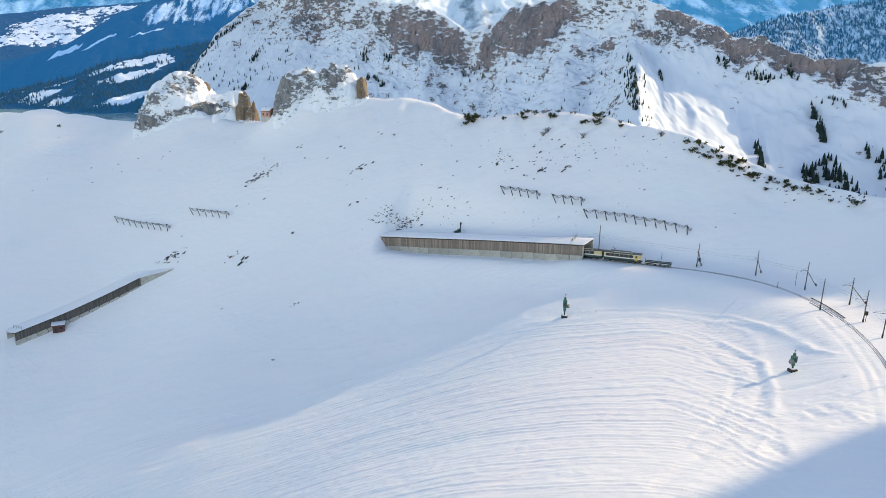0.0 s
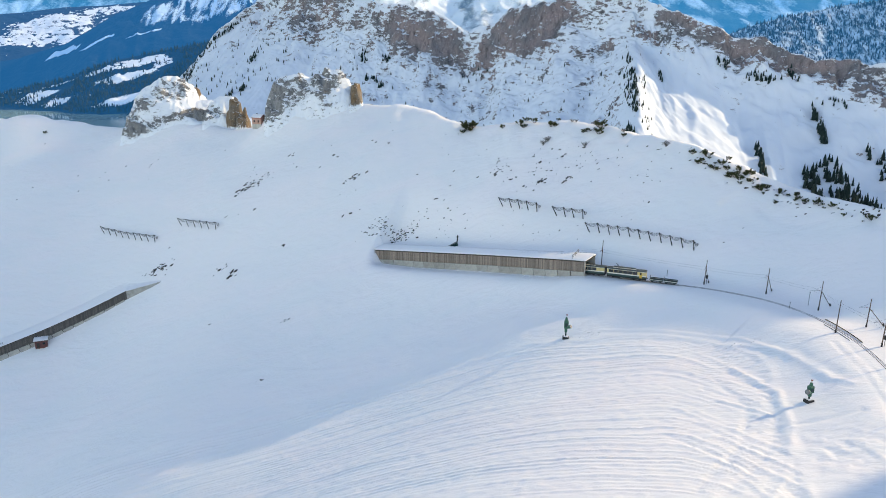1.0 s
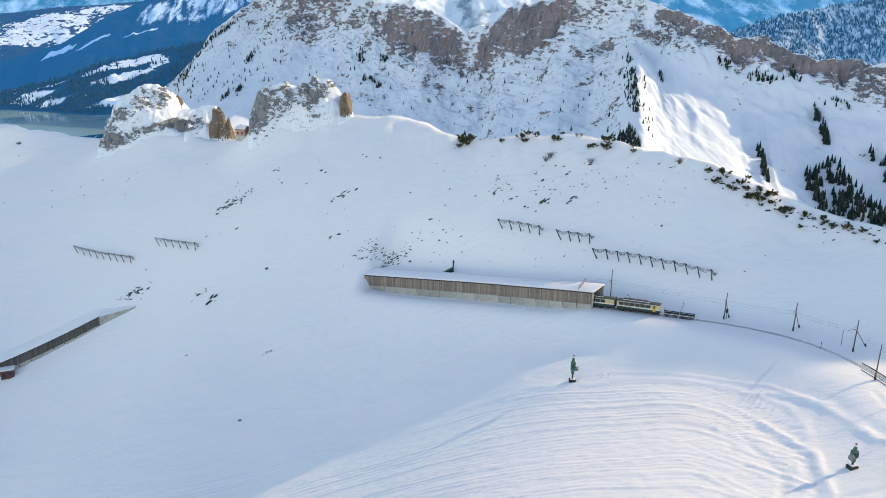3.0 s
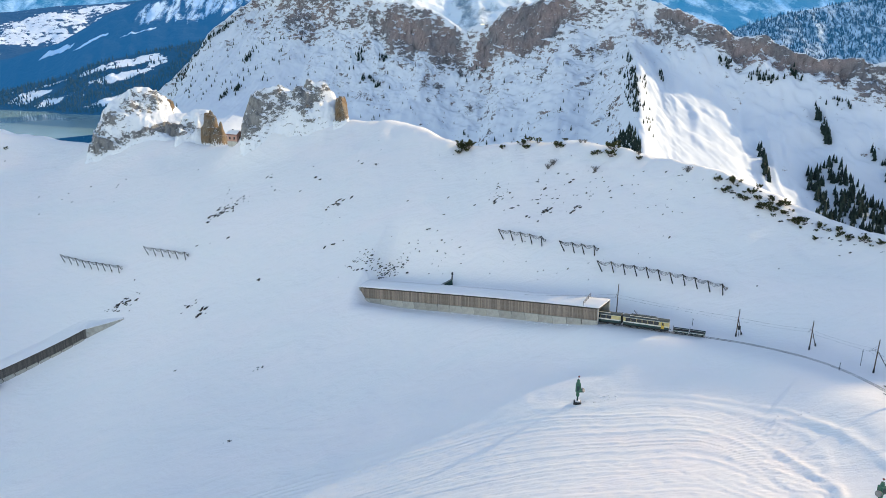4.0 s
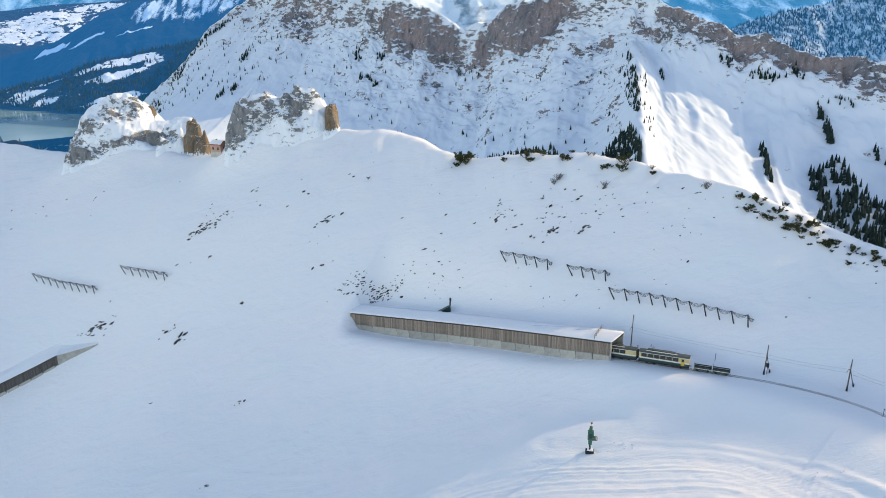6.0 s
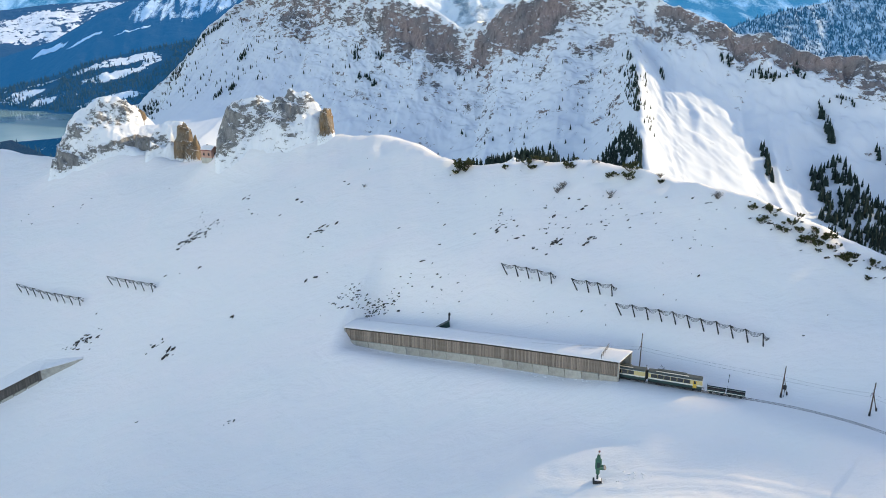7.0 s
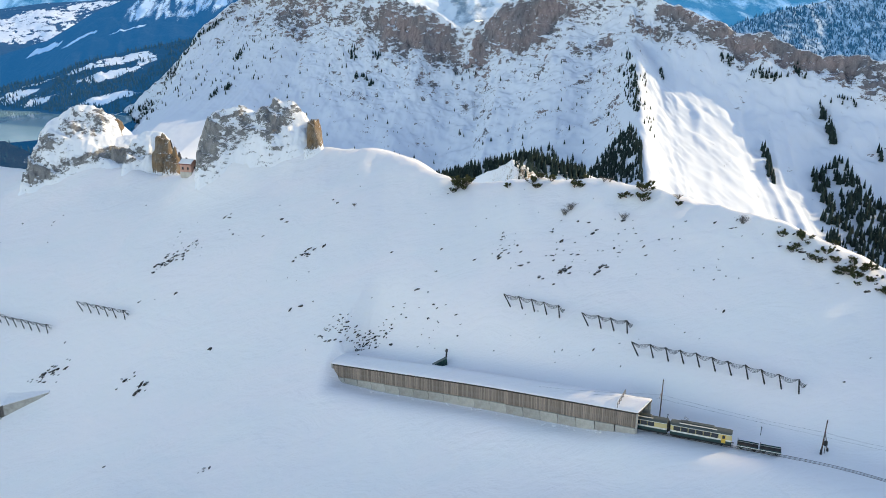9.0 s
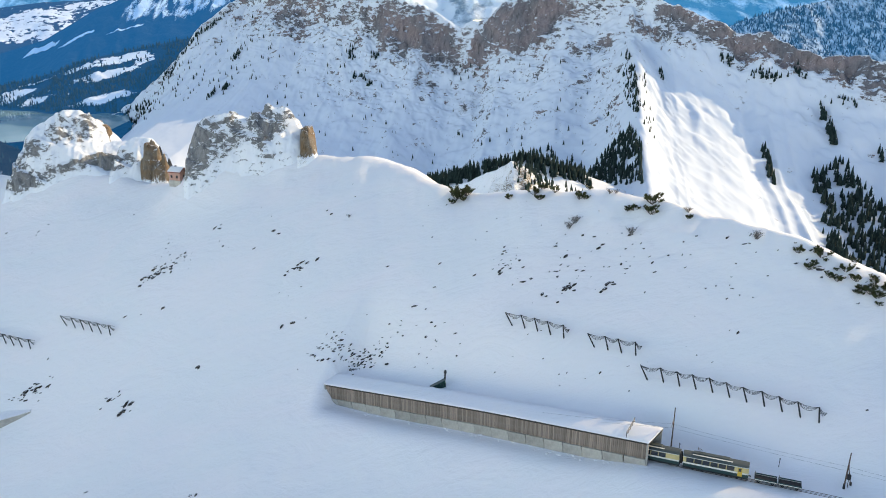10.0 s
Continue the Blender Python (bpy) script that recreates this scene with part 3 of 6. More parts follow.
# ---- nearer knoll beyond the crest ----
def sheet(name, ridge, mat, label, slope, reach, count=(160, 60), rough=12.0, grain=80.0, seed=0, back=0.6, fall=(0.0, -1.0), ribs=0.0, kind="structure", clearings=()):
    """A hillside that falls from a ridge line towards the viewer; clearings, as cover() takes them, along and down from the ridge."""
    p = np.array(ridge, float)
    run = np.r_[0, np.cumsum(np.hypot(np.diff(p[:, 0]), np.diff(p[:, 1])))]
    s = np.linspace(0, run[-1], count[0])
    d = np.r_[np.linspace(-reach * 0.15, -4, 6), np.linspace(0, reach, count[1] - 6)]
    S, D = np.meshgrid(s, d, indexing="ij")
    rx, ry, rz = [np.interp(S, run, p[:, k]) for k in range(3)]
    front = np.maximum(D, 0)
    x, y = rx + fall[0] * D, ry + fall[1] * D
    z = rz - slope * front + back * np.minimum(D, 0)
    z = z + rough * fbm(x / grain, y / grain, 5, seed, 0.55) * (0.25 + smooth(0, grain, front))
    z = z + ribs * (ridged(S / (grain * 0.8) + 0.002 * D, D / (grain * 6), 3, seed + 7) - 0.5) * smooth(0, grain * 0.5, front)
    ob = mesh_object(name, np.stack([x.ravel(), y.ravel(), z.ravel()], 1), strip_faces(len(s), len(d)), mat, smooth=True)
    if clearings:
        layer(ob, "bare", cover(S, D, clearings, seed + 60, 12))
    return tagged(ob, label, "hillside", kind=kind), (x, y, z)


KNOLL_ROCK = bare_rock_material("knoll_rock", (0.30, 0.26, 0.22), (0.38, 0.30, 0.22), 0.12, (0.87, 0.88, 0.9), 1.0, 2.0, 0.4, 3.0, (0.6, 0.6, 2.0), 30, 0.12)
KNOLL = [(-40, 1400, -228), (32, 1330, -187), (63, 1290, -165), (91, 1240, -141), (114, 1180, -116), (132, 1190, -124), (158, 1230, -147), (191, 1270, -168), (236, 1320, -193), (330, 1400, -240)]
made, (kx, ky, kz) = sheet("knoll", KNOLL, KNOLL_ROCK, "snowy knoll with a rocky edge below the crest", 0.45, 420, (220, 140), 17, 30, 81, 0.7)
layer(made, "bare", cover(kx, ky, [(136, 1160, 18, 46, 20, 0.75), (112, 1130, 16, 44, 10, 0.5), (85, 1180, 30, 40, 0, 0.25)], 180, 8))
SPUR = [(-170, 1600, -290), (-84, 1560, -251), (-28, 1540, -226), (37, 1520, -204), (100, 1500, -186), (171, 1480, -165), (223, 1480, -178), (276, 1480, -195), (340, 1480, -219), (450, 1480, -270)]
made, (px, py, pz) = sheet("wooded_spur", SPUR, KNOLL_ROCK, "wooded snowy spur behind the knoll", 0.5, 300, (160, 60), 6, 40, 82, 0.7)
layer(made, "bare", 0.15 * np.ones(px.size))
spots = []
for _ in range(560):
    i, j = rnd.randrange(20, 118), rnd.choice((4, 5, 6, 7, 8, 9, 10, 11))
    spots.append((px[i, j] + rnd.gauss(0, 5), py[i, j] + rnd.gauss(0, 5), pz[i, j] - 1))
forest("spur_trees", spots, "dense belt of dark spruces along the spur", (15, 24))
spots = []
for _ in range(150):
    i = rnd.choice((rnd.randrange(104, 150), rnd.randrange(104, 190)))
    j = rnd.randrange(4, 24)
    spots.append((kx[i, j] + rnd.gauss(0, 4), ky[i, j] + rnd.gauss(0, 4), kz[i, j] - 1))
forest("knoll_trees", spots, "dark spruces on the rocky side of the knoll", (9, 15))


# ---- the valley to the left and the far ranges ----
def distance_material(name, forest_rgb, snow_rgb, scale, low, high, haze_glow, streak=(1, 1, 1), ragged=0.28, cleared=0.0, clump=14.0):
    """Far wooded hills: forest with clearings of snow; the blue haze is put into the surface as a faint emission.
    cleared: how far the mesh's own clearings count.
    """
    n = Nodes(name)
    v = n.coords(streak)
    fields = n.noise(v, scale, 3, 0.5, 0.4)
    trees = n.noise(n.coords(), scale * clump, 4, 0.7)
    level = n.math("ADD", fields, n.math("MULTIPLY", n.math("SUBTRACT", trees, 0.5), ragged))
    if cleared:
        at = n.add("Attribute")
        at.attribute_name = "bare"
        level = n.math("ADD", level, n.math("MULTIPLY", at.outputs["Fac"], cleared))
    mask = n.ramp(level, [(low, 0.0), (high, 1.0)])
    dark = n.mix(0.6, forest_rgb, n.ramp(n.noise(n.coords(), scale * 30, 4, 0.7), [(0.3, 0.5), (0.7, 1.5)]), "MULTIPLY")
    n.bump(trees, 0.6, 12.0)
    # haze of the distance, as one even blue emission over wood and snow
    n.bsdf.inputs["Emission Color"].default_value = (*haze_glow, 1)
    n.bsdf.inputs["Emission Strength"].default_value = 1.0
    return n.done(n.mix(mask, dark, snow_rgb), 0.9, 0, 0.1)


# far hills with haze put in: blue emission, and bluer snow in some
HAZE_GLOW = (0.001, 0.05, 0.16)
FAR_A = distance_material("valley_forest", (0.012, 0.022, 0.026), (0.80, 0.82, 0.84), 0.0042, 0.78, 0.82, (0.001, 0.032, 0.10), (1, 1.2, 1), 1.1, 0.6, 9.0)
FAR_B = distance_material("streaked_forest", (0.01, 0.016, 0.018), (0.5, 0.63, 0.76), 0.012, 0.82, 0.95, HAZE_GLOW, (2.6, 0.35, 1), 0.5, 0.55)
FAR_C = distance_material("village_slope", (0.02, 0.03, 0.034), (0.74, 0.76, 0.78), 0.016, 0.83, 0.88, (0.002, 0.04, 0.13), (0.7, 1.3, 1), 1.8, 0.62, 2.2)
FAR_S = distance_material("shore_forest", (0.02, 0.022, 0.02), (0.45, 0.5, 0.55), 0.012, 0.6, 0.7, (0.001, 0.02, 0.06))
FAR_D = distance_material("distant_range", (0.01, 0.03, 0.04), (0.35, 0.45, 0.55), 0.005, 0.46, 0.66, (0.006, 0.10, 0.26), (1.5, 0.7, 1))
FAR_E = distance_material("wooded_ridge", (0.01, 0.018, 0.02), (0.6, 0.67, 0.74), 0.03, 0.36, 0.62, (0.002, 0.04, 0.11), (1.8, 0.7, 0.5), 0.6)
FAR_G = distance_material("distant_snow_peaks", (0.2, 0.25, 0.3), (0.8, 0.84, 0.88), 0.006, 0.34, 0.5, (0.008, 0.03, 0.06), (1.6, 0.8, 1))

VALLEY = [(-785, 3490, 58), (-872, 3429, 30), (-1174, 3359, -30), (-1395, 3294, -74), (-1608, 3220, -149), (-1814, 3154, -196), (-2058, 3096, -214)]
MEADOWS = [(545, 66, 165, 44, 0, 0.95), (515, 172, 125, 34, 0, 0.95), (400, 112, 44, 60, 0, 0.8), (458, 392, 120, 48, 0, 0.95), (882, 133, 81, 50, 0, 0.9), (767, 259, 54, 28, 0, 0.9), (821, 50, 87, 14, 0, 0.65), (600, 18, 70, 10, 0, 0.55)]
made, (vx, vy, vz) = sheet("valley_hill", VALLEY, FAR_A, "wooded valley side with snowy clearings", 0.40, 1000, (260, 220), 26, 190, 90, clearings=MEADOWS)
vopen = cover(*np.meshgrid(np.linspace(0, 1448, 260), np.r_[np.linspace(-150, -4, 6), np.linspace(0, 1000, 214)], indexing="ij"), MEADOWS, 150, 12)
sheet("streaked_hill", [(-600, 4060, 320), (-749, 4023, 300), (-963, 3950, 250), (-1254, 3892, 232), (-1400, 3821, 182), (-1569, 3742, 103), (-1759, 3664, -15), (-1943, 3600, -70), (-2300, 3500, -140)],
      FAR_B, "wooded mountainside streaked with snow, blue haze put into its colour", 0.55, 800, (300, 200), 26, 150, 91, ribs=34,
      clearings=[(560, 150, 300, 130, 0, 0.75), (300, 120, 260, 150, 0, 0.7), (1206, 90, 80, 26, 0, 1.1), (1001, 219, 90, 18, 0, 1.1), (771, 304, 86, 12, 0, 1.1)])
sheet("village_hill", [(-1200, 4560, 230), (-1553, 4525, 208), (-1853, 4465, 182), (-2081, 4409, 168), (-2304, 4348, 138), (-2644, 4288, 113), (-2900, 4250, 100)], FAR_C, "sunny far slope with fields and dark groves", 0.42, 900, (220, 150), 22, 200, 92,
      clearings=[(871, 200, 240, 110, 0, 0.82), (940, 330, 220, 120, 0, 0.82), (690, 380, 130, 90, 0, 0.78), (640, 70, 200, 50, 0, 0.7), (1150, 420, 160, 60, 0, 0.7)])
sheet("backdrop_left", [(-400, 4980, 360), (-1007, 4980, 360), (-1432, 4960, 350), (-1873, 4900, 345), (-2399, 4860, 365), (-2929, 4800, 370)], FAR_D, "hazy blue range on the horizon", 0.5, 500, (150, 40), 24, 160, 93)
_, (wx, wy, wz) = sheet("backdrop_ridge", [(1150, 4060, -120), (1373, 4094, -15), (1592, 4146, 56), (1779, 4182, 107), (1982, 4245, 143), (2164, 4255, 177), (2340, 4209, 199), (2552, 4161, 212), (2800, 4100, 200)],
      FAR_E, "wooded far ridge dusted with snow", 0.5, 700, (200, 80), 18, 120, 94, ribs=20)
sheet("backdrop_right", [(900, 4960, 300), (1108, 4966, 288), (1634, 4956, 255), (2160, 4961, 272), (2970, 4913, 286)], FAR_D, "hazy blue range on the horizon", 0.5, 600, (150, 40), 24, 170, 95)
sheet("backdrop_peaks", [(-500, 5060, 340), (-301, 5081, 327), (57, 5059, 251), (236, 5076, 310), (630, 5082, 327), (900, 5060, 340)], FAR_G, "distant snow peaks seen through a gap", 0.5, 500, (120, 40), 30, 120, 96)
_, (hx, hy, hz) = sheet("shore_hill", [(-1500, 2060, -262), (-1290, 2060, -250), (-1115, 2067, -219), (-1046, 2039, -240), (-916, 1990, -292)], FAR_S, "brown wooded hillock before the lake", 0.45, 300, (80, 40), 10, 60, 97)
# woods whose trees stand out against the clearings
spots = []
while len(spots) < 3000:
    i, j = rnd.randrange(5, 255), rnd.randrange(7, 190)
    x, y, z = float(vx[i, j]), float(vy[i, j]), float(vz[i, j])
    if z > -240 and vopen[i, j] < 0.3:
        spots.append((x + rnd.gauss(0, 5), y + rnd.gauss(0, 5), z))
    elif z > -240 and rnd.random() < 0.03:
        spots.append((x, y, z))
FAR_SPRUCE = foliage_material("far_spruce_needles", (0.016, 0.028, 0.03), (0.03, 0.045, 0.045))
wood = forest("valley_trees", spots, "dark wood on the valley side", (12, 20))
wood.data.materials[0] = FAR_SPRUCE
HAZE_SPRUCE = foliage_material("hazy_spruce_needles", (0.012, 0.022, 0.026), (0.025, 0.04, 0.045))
spots = []
while len(spots) < 3600:
    i, j = rnd.randrange(2, 198), rnd.randrange(5, 60)
    x, y, z = float(wx[i, j]), float(wy[i, j]), float(wz[i, j])
    if float(noise2(np.array([x / 60]), np.array([y / 90]), 99)[0]) > rnd.uniform(0.0, 0.75):
        spots.append((x + rnd.gauss(0, 7), y + rnd.gauss(0, 7), z - 1))
shore = []
while len(shore) < 260:
    i, j = rnd.randrange(3, 78), rnd.randrange(5, 34)
    shore.append((float(hx[i, j]) + rnd.gauss(0, 4), float(hy[i, j]) + rnd.gauss(0, 4), float(hz[i, j])))
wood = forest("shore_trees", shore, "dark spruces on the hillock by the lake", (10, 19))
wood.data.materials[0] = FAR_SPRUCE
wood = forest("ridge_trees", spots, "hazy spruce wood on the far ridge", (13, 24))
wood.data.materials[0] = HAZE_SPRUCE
# blue haze put into the far needles as a faint emission
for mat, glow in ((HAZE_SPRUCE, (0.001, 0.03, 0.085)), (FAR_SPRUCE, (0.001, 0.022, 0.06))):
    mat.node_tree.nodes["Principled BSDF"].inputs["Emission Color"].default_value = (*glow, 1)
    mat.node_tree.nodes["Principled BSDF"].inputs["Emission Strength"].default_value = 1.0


def build_lake():
    n = Nodes("lake_water")
    v = n.coords()
    n.bump(n.noise(v, 0.05, 4, 0.6), 0.06, 1.0)
    water = n.done(n.mix(n.ramp(n.noise(v, 0.004, 3), [(0.35, 0.0), (0.65, 1.0)]), (0.24, 0.40, 0.43), (0.30, 0.46, 0.47)), 0.12, 0, 0.5)
    shore = [(-980, 2380), (-1010, 2650), (-1090, 2850), (-1330, 2900), (-1470, 2950), (-1640, 3060), (-2100, 3100), (-2400, 2700), (-2200, 2150), (-1500, 2120), (-1230, 2150), (-1110, 2240)]
    bm = bmesh.new()
    bm.faces.new([bm.verts.new((x, y, -243)) for x, y in shore])
    ob = part("lake", bm, water)
    tagged(ob, "still grey-turquoise mountain lake in the valley", "lake", kind="structure")


build_lake()


# ---- materials of the railway ----
def plank_material():
    n = Nodes("weathered_planks")
    v = n.coords((6, 6, 0.6))
    info = n.add("ObjectInfo")
    grain = n.noise(v, 3.0, 6, 0.7)
    c = n.mix(info.outputs["Random"], (0.16, 0.12, 0.095), (0.40, 0.31, 0.25))
    c = n.mix(0.6, c, n.ramp(grain, [(0.3, 0.5), (0.7, 1.25)]), "MULTIPLY")
    grey = n.noise(n.coords((0.4, 0.4, 0.9)), 1.0, 3)
    c = n.mix(n.ramp(grey, [(0.4, 0.1), (0.7, 0.55)]), c, (0.27, 0.25, 0.23))
    n.bump(grain, 0.4, 0.03)
    return n.done(c, 0.85, 0, 0.2)


PLANK = plank_material()
CONCRETE = plain_material("grey_concrete", (0.46, 0.44, 0.40), 0.9, 0, 0.5, 0.6, 0.3, 0.22)
DARK_WOOD = plain_material("dark_tarred_timber", (0.05, 0.042, 0.036), 0.85, 0, 0.5, 1.5, 0.2)
STEEL = plain_material("dull_steel", (0.20, 0.20, 0.21), 0.5, 0.8, 0.4, 2.0)
DARK_STEEL = plain_material("dark_weathered_steel", (0.045, 0.042, 0.042), 0.6, 0.5, 0.4, 2.0)
RUST = plain_material("rusty_steel", (0.13, 0.085, 0.06), 0.75, 0.4, 0.5, 2.5)
GREEN = plain_material("green_paint", (0.03, 0.13, 0.085), 0.45, 0, 0.4, 1.2)
CREAM = plain_material("cream_paint", (0.58, 0.47, 0.22), 0.35, 0, 0.2, 1.0)
YELLOW = plain_material("yellow_paint", (0.62, 0.40, 0.05), 0.35, 0, 0.2, 1.0)
DARK_GREEN = plain_material("dark_green_paint", (0.008, 0.042, 0.042), 0.35, 0, 0.3, 1.0)
WHITE = plain_material("off_white_paint", (0.70, 0.69, 0.63), 0.5, 0, 0.3, 1.5)
ROOF_GREY = plain_material("dark_grey_roof_paint", (0.07, 0.085, 0.08), 0.6, 0, 0.4, 1.2)
BLACK = plain_material("black_rubber", (0.02, 0.02, 0.02), 0.7, 0, 0.3, 2.0)
RED = plain_material("faded_red_paint", (0.24, 0.07, 0.06), 0.6, 0, 0.4, 1.5)
MAROON = plain_material("dark_red_boards", (0.13, 0.045, 0.042), 0.75, 0, 0.5, 1.5)
PINK = plain_material("pale_pink_render", (0.52, 0.30, 0.24), 0.85, 0, 0.35, 0.8, 0.2)
GLASS = Nodes("window_glass").done((0.02, 0.025, 0.03), 0.06, 0, 0.7)
LAMP_GLASS = Nodes("lamp_glass").done((0.75, 0.75, 0.7), 0.1, 0, 0.6)


# ---- the snow gallery over the line ----
def along(poly, run):
    """Place, heading (radians) and grade at a run along a polyline."""
    p = np.array(poly, float)
    r = np.r_[0, np.cumsum(np.hypot(np.diff(p[:, 0]), np.diff(p[:, 1])))]
    q = [float(np.interp(run, r, p[:, k])) for k in range(3)]
    a, b = [[float(np.interp(run + e, r, p[:, k])) for k in range(3)] for e in (-3.0, 3.0)]
    return Vector(q), math.atan2(b[1] - a[1], b[0] - a[0]), (b[2] - a[2]) / max(0.01, math.hypot(b[0] - a[0], b[1] - a[1]))


LINE = soften([(-60, 303.7, -15)] + TRACK, 2.0, 7.0)
LINE_OFFSET = float(nearest(LINE, np.array([-24.0]), np.array([280.5]))[2][0])


def line_at(run):
    return along(LINE, run + LINE_OFFSET)


def beside(run, side, up):
    """A place beside the line: side metres uphill of its middle, up metres over the rails."""
    p, h, _ = line_at(run)
    return Vector((p.x - side * math.sin(h), p.y + side * math.cos(h), p.z + up))


def ribbon(bm, runs, profile, place):
    """Sweeps a closed profile of (side, up) along the runs and closes its ends."""
    rings = [[bm.verts.new(place(r, s, u)) for s, u in profile] for r in runs]
    k = len(profile)
    for a, b in zip(rings, rings[1:]):
        for i in range(k):
            bm.faces.new((a[i], b[i], b[(i + 1) % k], a[(i + 1) % k]))
    bm.faces.new(rings[0][::-1])
    bm.faces.new(rings[-1])
    bmesh.ops.recalc_face_normals(bm, faces=bm.faces)
    return bm


def build_gallery():
    root = empty("snow_gallery", Matrix(), "long snow-roofed railway gallery with weathered plank wall on concrete blocks", "gallery")
    a, b = GALLERY_RUN
    runs = np.linspace(a, b, 40)

    def skew(run, side, up):
        """The portal is cut askew: the uphill side stands further out."""
        return beside(run + 1.5 * float(smooth(b - 9, b, run)) * (side + 2.5) / 5.1, side, up)

    rnd = random.Random(4)
    part("roof_slab", ribbon(bmesh.new(), runs, [(-2.55, 4.75), (2.7, 5.6), (2.7, 5.8), (-2.55, 4.95)], skew), DARK_WOOD, root)
    # the snow on the roof, uneven at its eaves
    bm = bmesh.new()
    ns = 190
    sides = [-2.62, -2.6, -2.2, -1.2, 0, 1.2, 2.5, 2.8]
    grid = []
    for i, r in enumerate(np.linspace(a - 0.3, b + 0.15, ns)):
        wob = 0.06 * math.sin(r * 1.7) + 0.05 * math.sin(r * 4.1 + 1)
        lift = [0.0, 0.13 + wob, 0.26 + wob, 0.32, 0.36, 0.36, 0.3 + wob, 0.05]
        grid.append([bm.verts.new(skew(r, s - (0.03 * wob if k < 2 else 0), 4.96 + 0.162 * (s + 2.55) + l)) for k, (s, l) in enumerate(zip(sides, lift))])
    for p, q in zip(grid, grid[1:]):
        for k in range(len(sides) - 1):
            bm.faces.new((p[k], q[k], q[k + 1], p[k + 1]))
    end = [bm.verts.new(skew(b + 0.15, s, 4.96 + 0.162 * (s + 2.55))) for s in sides]
    for k in range(len(sides) - 1):
        bm.faces.new((grid[-1][k], end[k], end[k + 1], grid[-1][k + 1]))
    bmesh.ops.recalc_face_normals(bm, faces=bm.faces)
    part("roof_snow", bm, SNOW, root, "smooth snow cover", True)
    part("back_wall", ribbon(bmesh.new(), runs, [(2.45, -0.6), (2.6, -0.6), (2.6, 5.6), (2.45, 5.6)], skew), CONCRETE, root)
    part("floor", ribbon(bmesh.new(), runs, [(-2.3, -0.35), (2.45, -0.35), (2.45, -0.2), (-2.3, -0.2)], skew), DARK_WOOD, root)
    part("eave_beam", ribbon(bmesh.new(), runs, [(-2.56, 4.55), (-2.34, 4.55), (-2.34, 4.76), (-2.56, 4.76)], skew), DARK_WOOD, root)
    part("inner_wall", ribbon(bmesh.new(), runs, [(-2.34, 0.6), (-2.3, 0.6), (-2.3, 4.7), (-2.34, 4.7)], skew), DARK_WOOD, root)
    # planks
    plank_meshes = []
    for k in range(3):
        bm = box(bmesh.new(), (0.35, 0.05, 3.35), Matrix(), 0.012)
        me = bpy.data.meshes.new("plank")
        bm.to_mesh(me)
        bm.free()
        me.materials.append(PLANK)
        plank_meshes.append(me)
    count = int((b - a - 0.5) / 0.385)
    for k in range(count):
        r = a + 0.4 + (b - a - 0.6) * k / (count - 1)
        p, h, g = line_at(r)
        q = beside(r, -2.4 - rnd.uniform(0, 0.035), 1.3 + 1.67 + rnd.uniform(-0.03, 0.03))
        ob = new("plank", plank_meshes[k % 3])
        ob.parent = root
        ob.matrix_world = Matrix.Translation(q) @ Euler((0, 0, h + rnd.uniform(-0.02, 0.02))).to_matrix().to_4x4() @ pose(0, 0, 0, 0, rnd.uniform(-0.6, 0.6), 0)
    # concrete blocks under the planks
    count = 19
    step = (b - a) / count
    me = bpy.data.meshes.new("concrete_block")
    bm = box(bmesh.new(), (step - 0.06, 0.55, 3.2), Matrix(), 0.05)
    bm.to_mesh(me)
    bm.free()
    me.materials.append(CONCRETE)
    for k in range(count):
        r = a + step * (k + 0.5)
        p, h, g = line_at(r)
        ob = new("concrete_block", me)
        ob.parent = root
        ob.matrix_world = Matrix.Translation(beside(r, -2.42 - rnd.uniform(0, 0.06), -0.28 + rnd.uniform(-0.06, 0.04))) @ Euler((0, -math.atan(g), h + rnd.uniform(-0.01, 0.01))).to_matrix().to_4x4()
    # portal frame
    for side, top in ((-2.42, 4.75), (2.5, 5.6)):
        bm = bmesh.new()
        p, h, g = line_at(b - 0.1)
        box(bm, (0.35, 0.4, top + 0.6), Matrix.Translation(skew(b - 0.08, side, (top - 0.6) / 2)) @ Euler((0, 0, h)).to_matrix().to_4x4(), 0.02)
        part("portal_post", bm, CONCRETE, root)
    part("portal_beam", ribbon(bmesh.new(), [b - 0.25, b + 0.1], [(-2.6, 4.5), (2.7, 5.35), (2.7, 5.82), (-2.6, 4.97)], skew), DARK_WOOD, root)
    # struts of the frame inside, every few metres
    for r in np.arange(b - 3.5, b - 24, -3.5):
        bm = bmesh.new()
        rod(bm, beside(r, 2.35, -0.3), beside(r, 2.35, 5.4), 0.12, sides=6)
        rod(bm, beside(r, 2.3, 5.3), beside(r, -2.25, 4.55), 0.12, sides=6)
        part("frame_strut", bm, DARK_WOOD, root)
    # the wing at the buried end
    bm = bmesh.new()
    tip, foot, head = beside(a - 4.4, -1.2, 4.6), beside(a + 0.1, -2.42, 1.2), beside(a + 0.1, -2.42, 4.9)
    back = Vector((0.25, 0.35, 0))
    vs = [bm.verts.new(q) for q in (tip, foot, head, tip + back, foot + back, head + back)]
    for f in ((0, 1, 2), (5, 4, 3), (0, 3, 4, 1), (1, 4, 5, 2), (2, 5, 3, 0)):
        bm.faces.new([vs[i] for i in f])
    bmesh.ops.recalc_face_normals(bm, faces=bm.faces)
